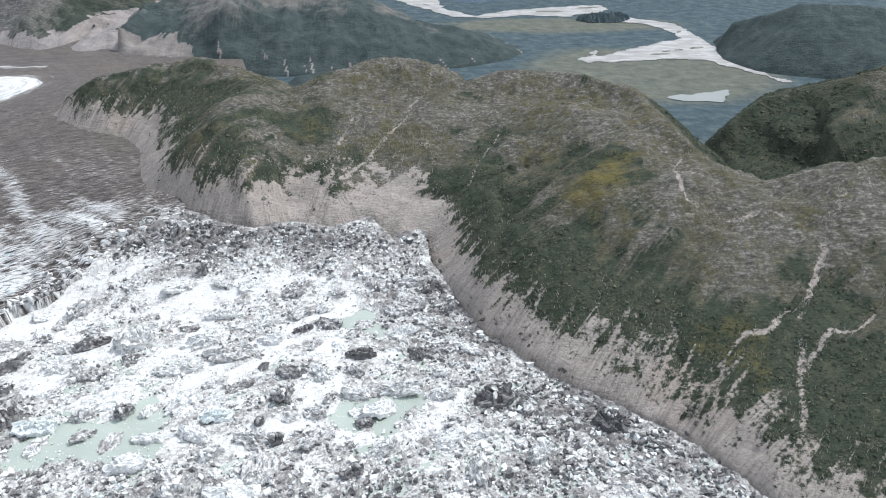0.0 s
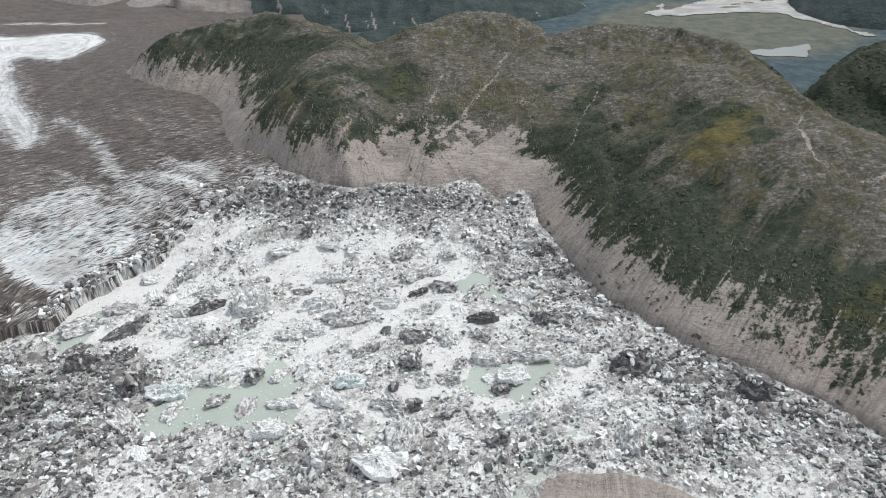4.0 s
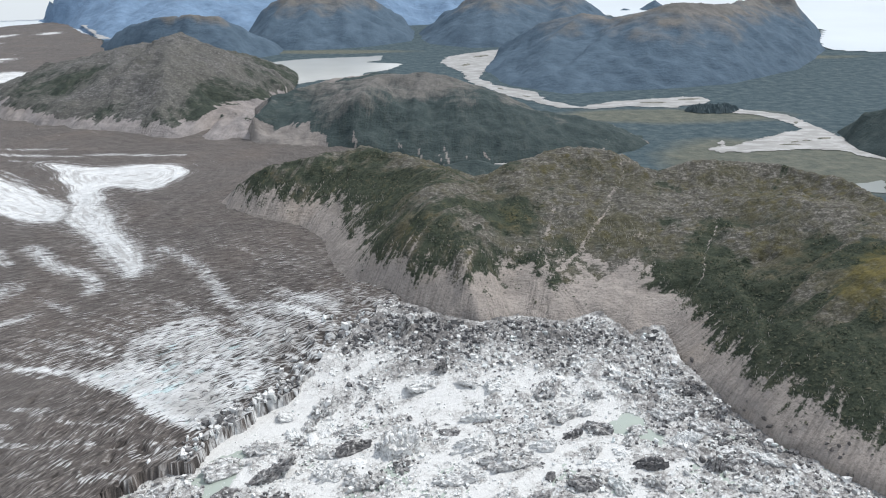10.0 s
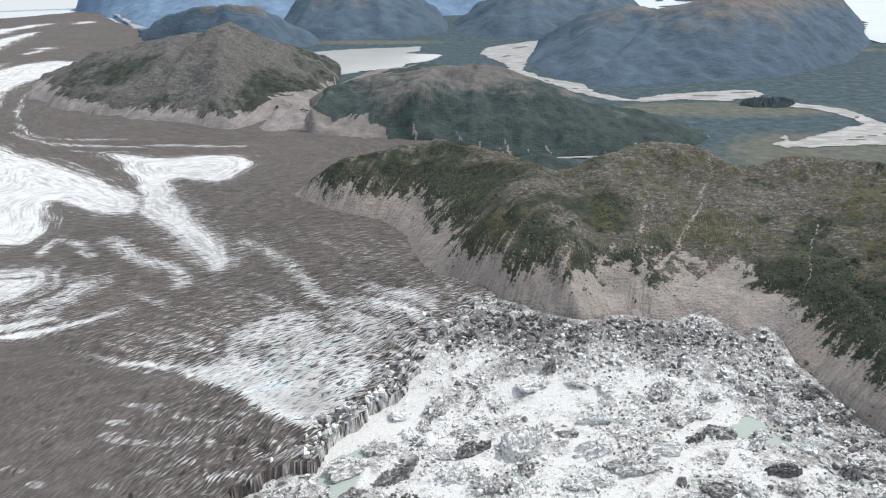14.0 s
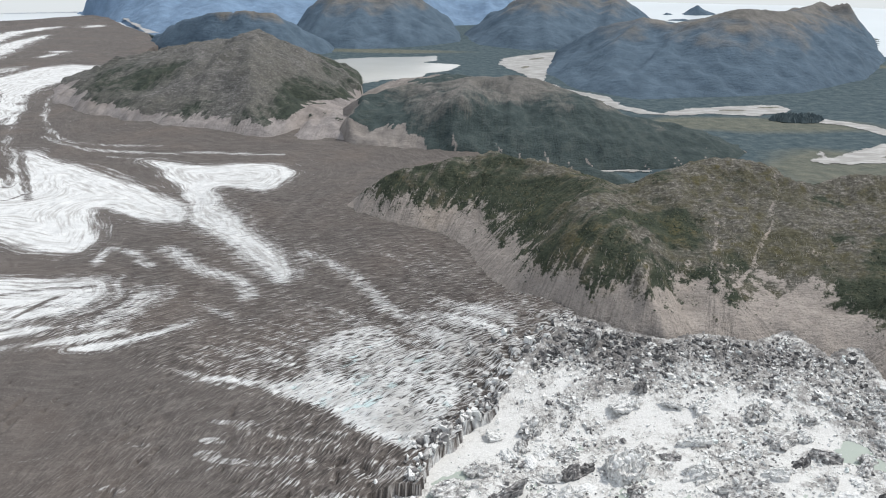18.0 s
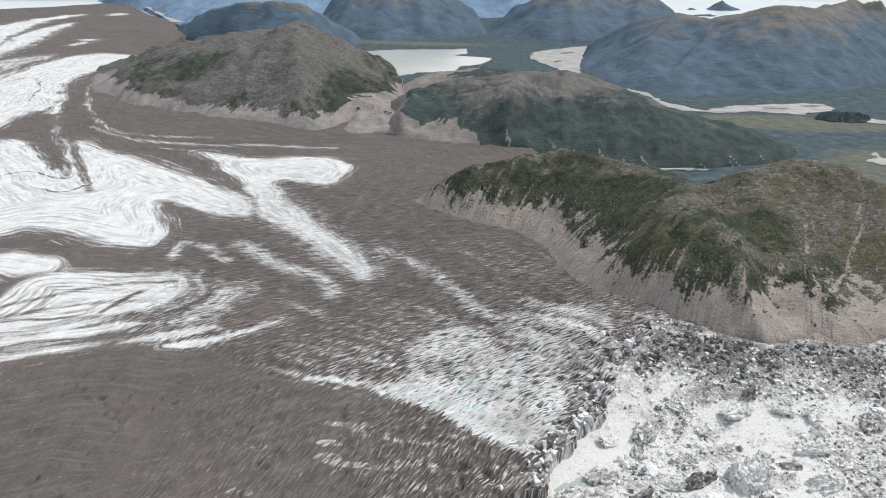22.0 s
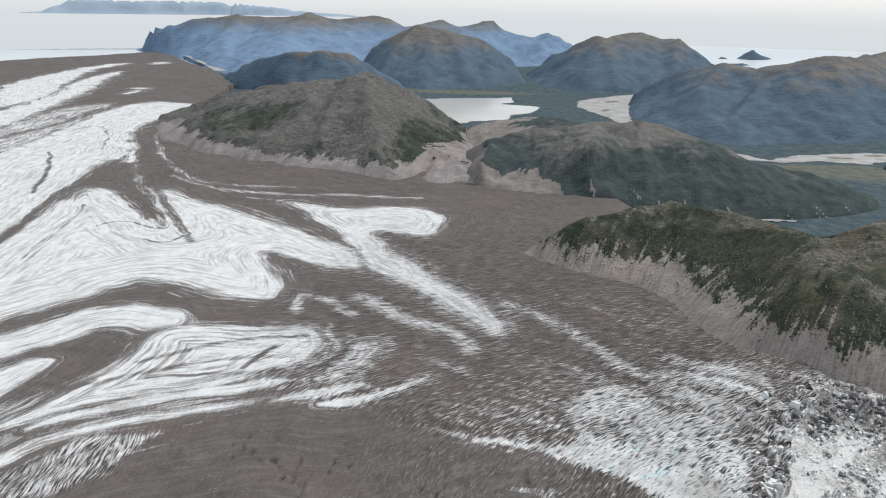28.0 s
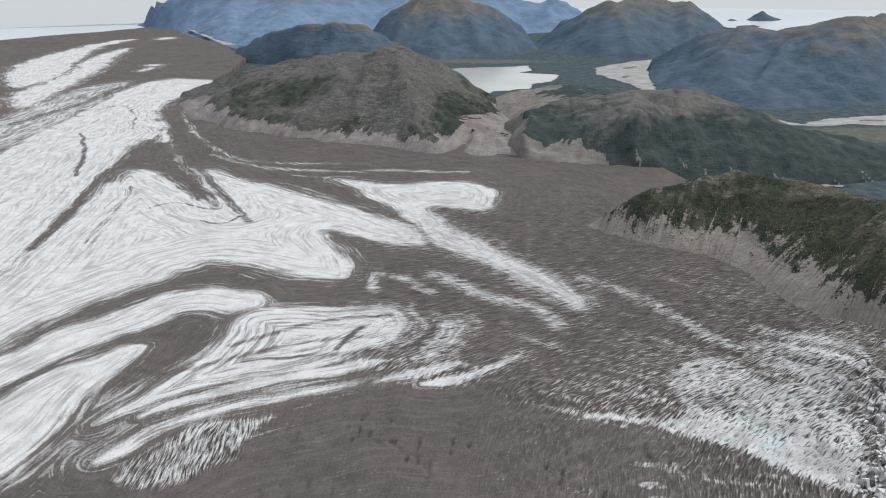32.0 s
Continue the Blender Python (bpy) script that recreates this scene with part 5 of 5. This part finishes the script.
def lake_spots(n, margin, seed):
    r = np.random.default_rng(seed)
    p = np.stack([r.uniform(-420, 320, n * 6), r.uniform(240, 640, n * 6)], 1)
    d = area_distance(p[:, 0], p[:, 1], LAKE)
    pond = pond_depth(p[:, 0], p[:, 1])
    thick = np.clip(0.3 + 1.2 * dirt_at(p[:, 0], p[:, 1]), 0.12, 1) * np.where(pond > -1, 0.7, 1) * (1 - 0.2 * mush_at(p[:, 0], p[:, 1]))
    ok = (d > margin) & (area_distance(p[:, 0], p[:, 1], pairs(BANK)) < -1) & (r.uniform(size=len(p)) < thick)
    return p[ok][:n]


def build_blocks():
    r = np.random.default_rng(31)
    box = np.array([(i, j, k) for i in (-1, 1) for j in (-1, 1) for k in (-1, 1)], float)
    sides = np.array([(0, 1, 3), (0, 3, 2), (4, 6, 7), (4, 7, 5), (0, 4, 5), (0, 5, 1), (2, 3, 7), (2, 7, 6), (0, 2, 6), (0, 6, 4), (1, 5, 7), (1, 7, 3)])
    shapes = [chipped(r, 1, 7, 0.10) for _ in range(3)] + [(0.8 * box * r.uniform(0.6, 1.1, (8, 1)) + r.normal(0, 0.2, (8, 3)), sides) for _ in range(24)]
    p = lake_spots(29000, 1.0, 32)
    dirt = dirt_at(p[:, 0], p[:, 1])
    size = np.exp(r.normal(-0.35, 0.5, len(p))) * (0.75 + 0.55 * np.clip(dirt, 0, 0.7)) * (1 - 0.35 * mush_at(p[:, 0], p[:, 1]))
    size = np.minimum(size * (1 + 0.12 * smooth((372 - p[:, 1]) / 40)), 2.2)
    size = np.where(pond_depth(p[:, 0], p[:, 1]) > -1, 0.35 * size, size)
    dims = np.stack([size * r.uniform(0.8, 1.5, len(p)), size * r.uniform(0.6, 1.0, len(p)), size * r.uniform(0.6, 1.2, len(p))], 1)
    z = brash_level(p[:, 0], p[:, 1]) + 0.55 * (size > 0.5) + 0.2 + 0.35 * dims[:, 2]
    ob = joined("ice_blocks", shapes, np.column_stack([p, z]), dims, r.uniform(0, 6.28, len(p)), r.normal(0, 0.5, len(p)), BLOCKS, {"dirt": np.where(pond_depth(p[:, 0], p[:, 1]) > -1, -0.4, 0.9 * dirt - 0.10)})
    tagged(ob, "countless small white and grey ice blocks jammed together", "ice", kind="stuff")


build_blocks()

BIG_BERGS = [  # x, y, length, width, height, turn, dirt
    (-216, 448, 40, 27, 9, 65, 0.28), (-54, 428, 25, 11, 5, 5, 0.95), (-246, 442, 27, 9, 5, 35, 0.8), (-273, 487, 26, 15, 8, 50, 0.6),
    (-98, 410, 30, 17, 4, 10, 0.62), (-268, 362, 26, 17, 10, 80, 0.85), (-296, 414, 40, 12, 5, 25, 0.72), (-102, 384, 22, 14, 6, 100, 0.55),
    (35, 379, 30, 17, 7, 20, 0.9), (105, 354, 26, 18, 6, 160, 0.95), (-97, 342, 9, 7, 7, 30, 0.95), (-110, 359, 8, 6, 7, 60, 0.9),
]
BIG_BERGS += [
    (-46, 357, 11, 8, 5, 10, 0.9), (-138, 364, 22, 13, 6, 20, 0.2), (-92, 362, 10, 8, 5, 0, 0.6), (-143, 431, 42, 20, 5, 15, 0.45),
    (-70, 382, 12, 8, 5, 60, 0.7), (-163, 478, 24, 9, 5, 10, 0.3), (-196, 368, 14, 9, 8, 40, 0.7), (-221, 366, 18, 9, 6, 15, 0.55),
    (-134, 331, 18, 11, 6, 25, 0.5), (-374, 416, 15, 11, 9, 0, 0.05), (-176, 413, 34, 14, 4, 20, 0.4), (-15, 428, 14, 12, 7, 70, 0.85),
]
BIG_BERGS += [
    (10, 488, 16, 10, 6, 40, 0.8), (-146, 299, 26, 18, 9, 60, 0.5), (-50, 316, 15, 9, 6, 20, 0.7), (22, 318, 24, 14, 8, 90, 0.35),
    (-180, 322, 22, 12, 6, 10, 0.25), (-221, 572, 20, 9, 13, 70, 0.7), (-190, 530, 13, 9, 8, 60, 0.75), (-100, 460, 18, 8, 5, 30, 0.85),
    (60, 330, 20, 15, 8, 45, 0.5), (-310, 380, 22, 14, 8, 30, 0.7), (-345, 350, 26, 14, 9, 70, 0.8),
]


def build_bergs():
    r = np.random.default_rng(41)
    meshes = []
    for k in range(14):
        v, f = chipped(r, 3, 16, 0.07)
        v = steep(v)
        v[:, 2] += 0.18 * (vnoise(v[:, 0] * 3 + k, v[:, 1] * 3, k) - 0.5)
        meshes.append((v, f))
    spots, plan = [], []
    for x, y, a, b, h, turn, dirt in BIG_BERGS:
        plan.append((x, y, a / 2, b / 2, h, radians(turn), dirt))
        spots.append((x, y, a * 0.42))
    flat = lake_spots(900, 12.0, 42)
    for x, y in flat[(flat[:, 1] > 325) & (flat[:, 1] < 520) & (flat[:, 0] < 60)]:
        a = r.uniform(6, 12)
        if len(plan) >= 125:
            break
        if any(math.hypot(x - q[0], y - q[1]) < a + q[2] * 0.9 for q in spots):
            continue
        plan.append((x, y, a * r.uniform(1.0, 1.5), a * r.uniform(0.55, 0.8), a * r.uniform(0.32, 0.5), r.normal(0.4, 0.5), r.uniform(0.2, 0.65)))
        spots.append((x, y, a))
    extra = lake_spots(900, 3.0, 43)
    for x, y in extra:
        a = float(np.exp(r.normal(1.6 if y < 480 and x < 30 else 1.1, 0.4)))
        if len(plan) >= 290:
            break
        if any(math.hypot(x - q[0], y - q[1]) < a + q[2] * 0.8 for q in spots):
            continue
        dirt = float(dirt_at(np.array([x]), np.array([y]))[0])
        plan.append((x, y, a * r.uniform(1.0, 1.5), a * r.uniform(0.7, 1.0), a * r.uniform(0.45, 0.8) if a < 4 else a * r.uniform(0.25, 0.5), r.uniform(0, 6.28), min(1, max(0, dirt + r.normal(0.1, 0.25)))))
        spots.append((x, y, a))
    shards = []
    for dirt in (0.0, 0.2, 0.45):
        for _ in range(4):
            v, f = chipped(r, 1, 9, 0.14)
            shards.append((mesh_from("ice_pinnacle", v * np.array([1, 0.7, 1.1]), f, BERG, {"dirt": np.full(len(v), dirt)}, False)))
    tones = [(0.25, "clean white floating iceberg with chipped faces"), (0.6, "grey-streaked dirty iceberg among brash ice"), (9, "dark debris-covered iceberg jammed in brash ice")]
    for i, (x, y, a, b, h, turn, dirt) in enumerate(plan):
        h = max(h, 1.2)
        big = a > 6
        v, f = chipped(np.random.default_rng(1000 + i), 4, 22, 0.035) if big else meshes[i % 14]
        v = steep(v) if big else v
        p = v * np.array([a, b, h * 0.75])
        if big:
            p[:, 2] += h * 0.5 * (ridged(v[:, 0] * 4 + i, v[:, 1] * 4, 1.3, 4, i) - 0.5) * 1.0
            c1, c2, num = cells(p[:, 0] * 0.7 + 0.5 * p[:, 1] + 40 * i, p[:, 1], 3.4, i)
            p[:, 2] += h * 0.55 * ((num - 0.5) * smooth((c2 - c1) / 0.15) - 0.35 * (c2 - c1 < 0.12))
        me = mesh_from("iceberg", p, f, BERG, {"dirt": np.full(len(v), dirt * 0.72 - 0.01)}, False)
        ob = new("iceberg", me)
        z = float(brash_level(np.array([x]), np.array([y]))[0])
        tilt = pose(0, 0, 0, r.normal(0, 8), r.normal(0, 8), 0)
        ob.matrix_basis = pose(x, y, z + (0.28 if h > 0.55 * a else 0.5) * h, 0, 0, math.degrees(turn)) @ tilt
        tagged(ob, next(text for top, text in tones if dirt < top), "iceberg", group="icebergs in the lake")
        q = np.random.default_rng(3000 + i)
        for _ in range(q.integers(4, 9) if i < 125 else 0):
            rho, ang, size = 0.75 * math.sqrt(q.uniform()), q.uniform(0, 6.28), h * q.uniform(0.16, 0.36)
            peak = new("ice_pinnacle", shards[4 * (0 if dirt < 0.35 else 1 if dirt < 0.7 else 2) + q.integers(0, 4)])
            peak.parent = ob
            peak.matrix_basis = pose(a * rho * math.cos(ang), b * rho * math.sin(ang), 0.66 * h * math.sqrt(1 - rho * rho), q.normal(0, 18), q.normal(0, 18), q.uniform(0, 360)) @ Matrix.Diagonal((size * q.uniform(0.9, 1.7), size, size, 1))


build_bergs()


# ---------------------------------------------------------------- boulders on the shore, woods on the hills
def land_height(label_start, x, y):
    for label, (gx, gy, gh, df, cov) in LAND.items():
        if label.startswith(label_start):
            step = gx[0, 1] - gx[0, 0]
            c = np.clip((np.asarray(x) - gx[0, 0]) / step, 0, gx.shape[1] - 1.001)
            q = np.clip((np.asarray(y) - gy[0, 0]) / step, 0, gx.shape[0] - 1.001)
            i, j = q.astype(int), c.astype(int)
            fy, fx = q - i, c - j

            def at(field):
                return (field[i, j] * (1 - fx) + field[i, j + 1] * fx) * (1 - fy) + (field[i + 1, j] * (1 - fx) + field[i + 1, j + 1] * fx) * fy

            return at(gh), at(df), {k: at(v) for k, v in cov.items()}


def build_boulders():
    r = np.random.default_rng(51)
    shapes = [mesh_from("boulder", chipped(r, 2, 10, 0.06)[0], finer(*finer(ICO_V, ICO_F))[1], STONE, None, False) for _ in range(8)]
    p = np.array(SHORE[1:])
    made = 0
    while made < 90:
        k = r.integers(0, len(p) - 1)
        t = r.uniform()
        a = p[k] * (1 - t) + p[k + 1] * t + r.normal(0, 1, 2)
        normal = np.array([p[k + 1][1] - p[k][1], -(p[k + 1][0] - p[k][0])])
        normal = normal / np.linalg.norm(normal) * abs(r.normal(0, 5.5))
        x, y = a + normal
        h, df, _ = land_height("steep near", np.array([x]), np.array([y]))
        if df[0] < 0.5 or df[0] > 22:
            x, y = a - normal
            h, df, _ = land_height("steep near", np.array([x]), np.array([y]))
            if df[0] < 0.5 or df[0] > 22:
                continue
        s = float(np.exp(r.normal(0.15, 0.4)))
        ob = new("boulder", shapes[made % 8])
        ob.matrix_basis = pose(x, y, float(h[0]) + 0.3 * s, r.uniform(0, 360), r.uniform(0, 360), r.uniform(0, 360)) @ Matrix.Diagonal((s * r.uniform(0.9, 1.4), s, s * 0.8, 1))
        tagged(ob, "dark angular boulder on the grey gravel shore", "boulder", group="boulders along the shore")
        made += 1


build_boulders()


def build_woods():
    r = np.random.default_rng(61)
    crowns = []
    knot = np.array([(1, 0, 0), (-1, 0, 0), (0, 1, 0), (0, -1, 0), (0, 0, 1), (0, 0, -0.4)], float)
    faces = np.array([(0, 2, 4), (2, 1, 4), (1, 3, 4), (3, 0, 4), (2, 0, 5), (1, 2, 5), (3, 1, 5), (0, 3, 5)])
    for _ in range(16):
        crowns.append((knot * (1 + r.normal(0, 0.2, (6, 1))) + r.normal(0, 0.15, (6, 3)), faces))
    for start, box, n, size, leaf in (("steep near", (-450, 560, 260, 980), 56000, 0.85, LEAF), ("forested hillside", (310, 640, 620, 1040), 4000, 1.4, LEAF)):
        x, y = r.uniform(box[0], box[1], n * 3), r.uniform(box[2], box[3], n * 3)
        h, df, cov = land_height(start, x, y)
        bare = cov["rock"] + 0.9 * (vnoise(x / 11, y / 11, 66) - 0.5)
        ok = (df > 3) & ((cov["scree"] < 0.35) | ((cov["scree"] < 0.85) & (r.uniform(size=len(x)) < 0.16))) & (bare < 0.32 + 0.06 * r.normal(size=len(x))) & (h > 2)
        x, y, h = x[ok][:n], y[ok][:n], h[ok][:n]
        s = size * np.exp(r.normal(0, 0.32, len(x)))
        dims = np.stack([s * r.uniform(0.8, 1.3, len(x)), s * r.uniform(0.8, 1.3, len(x)), s * r.uniform(0.5, 0.95, len(x))], 1)
        ob = joined("forest", crowns, np.column_stack([x, y, h]), dims, r.uniform(0, 6.28, len(x)), r.normal(0, 0.15, len(x)), leaf)
        ob.parent = next(o for o in scene.objects if str(o.get("label", "")).startswith(start))
        tagged(ob, "dense dark green forest canopy clinging to the slopes", kind="stuff")
    # bleached trunks along the upper edge of the scree
    n = 60000
    x, y = r.uniform(-450, 420, n), r.uniform(260, 900, n)
    h, df, cov = land_height("steep near", x, y)
    ok = (df > 4) & (np.abs(cov["scree"] - 0.3) < 0.27) & (h > 6)
    x, y, h = x[ok][:2200], y[ok][:2200], h[ok][:2200]
    stick = (np.array([(1, 0, 0), (-0.5, 0.87, 0), (-0.5, -0.87, 0), (0.15, 0.1, 1)]), np.array([(0, 1, 3), (1, 2, 3), (2, 0, 3)]))
    dims = np.stack([r.uniform(0.14, 0.3, len(x)), r.uniform(0.14, 0.3, len(x)), r.uniform(2.0, 4.6, len(x))], 1)
    ob = joined("dead_trees", [stick], np.column_stack([x, y, h - 0.2]), dims, r.uniform(0, 6.28, len(x)), r.normal(0, 0.45, len(x)), DEADWOOD)
    ob.parent = next(o for o in scene.objects if str(o.get("label", "")).startswith("steep near"))
    tagged(ob, "bleached dead tree trunks along the trimline above the scree", kind="stuff")
    # grove on the river plain
    x, y = r.uniform(255, 420, 2600), r.uniform(1560, 1660, 2600)
    d = area_distance(x, y, pairs("285 1600 320 1640 380 1650 395 1615 370 1580 310 1580"))
    x, y = x[d > 0][:900], y[d > 0][:900]
    s = 5 * np.exp(r.normal(0, 0.25, len(x)))
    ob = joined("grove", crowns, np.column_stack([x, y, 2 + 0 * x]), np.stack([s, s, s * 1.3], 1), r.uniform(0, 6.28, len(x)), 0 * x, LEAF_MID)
    tagged(ob, "dark grove of trees standing beside the pale river", "grove", kind="stuff")


build_woods()


def glacier_height(x, y):
    ys, left, right, z = FLOWING["glacier"]
    i = int(np.clip(np.searchsorted(ys, y), 0, len(ys) - 1))
    u = (x - left[i]) / (right[i] - left[i])
    return float(z[i, int(np.clip(u * (z.shape[1] - 1), 0, z.shape[1] - 1))])


def build_seracs():
    """Tottering ice towers where the glacier breaks into the lake."""
    r = np.random.default_rng(71)
    owner = scene.objects["glacier"]
    towers = []
    for dirt in (0.05, 0.2, 0.32, 0.45, 0.6):
        for _ in range(3):
            v = 0.8 * np.array([(i, j, k) for i in (-1, 1) for j in (-1, 1) for k in (-1, 1)], float) * r.uniform(0.6, 1.1, (8, 1)) + r.normal(0, 0.2, (8, 3))
            f = np.array([(0, 1, 3), (0, 3, 2), (4, 6, 7), (4, 7, 5), (0, 4, 5), (0, 5, 1), (2, 3, 7), (2, 7, 6), (0, 2, 6), (0, 6, 4), (1, 5, 7), (1, 7, 3)])
            towers.append(mesh_from("serac", v, f, BERG, {"dirt": np.full(len(v), dirt)}, False))
    p = np.array(FRONT[4:])
    for k in range(240):
        i = r.integers(0, len(p) - 1)
        a = p[i] + (p[i + 1] - p[i]) * r.uniform()
        side = np.array([-(p[i + 1][1] - p[i][1]), p[i + 1][0] - p[i][0]])
        deep = abs(r.normal(0, 18 if a[1] > 500 else 7)) + 3
        x, y = a + side / np.linalg.norm(side) * deep
        s = float(np.exp(r.normal(0.45, 0.35)))
        ob = new("serac", towers[r.integers(0, 15)])
        ob.parent = owner
        ob.matrix_basis = pose(x, y, glacier_height(x, y) + 0.2 * s, r.normal(0, 14), r.normal(0, 14), r.uniform(0, 360)) @ Matrix.Diagonal((s * r.uniform(0.9, 1.5), s * r.uniform(0.6, 1.0), s * r.uniform(0.9, 1.7), 1))


build_seracs()
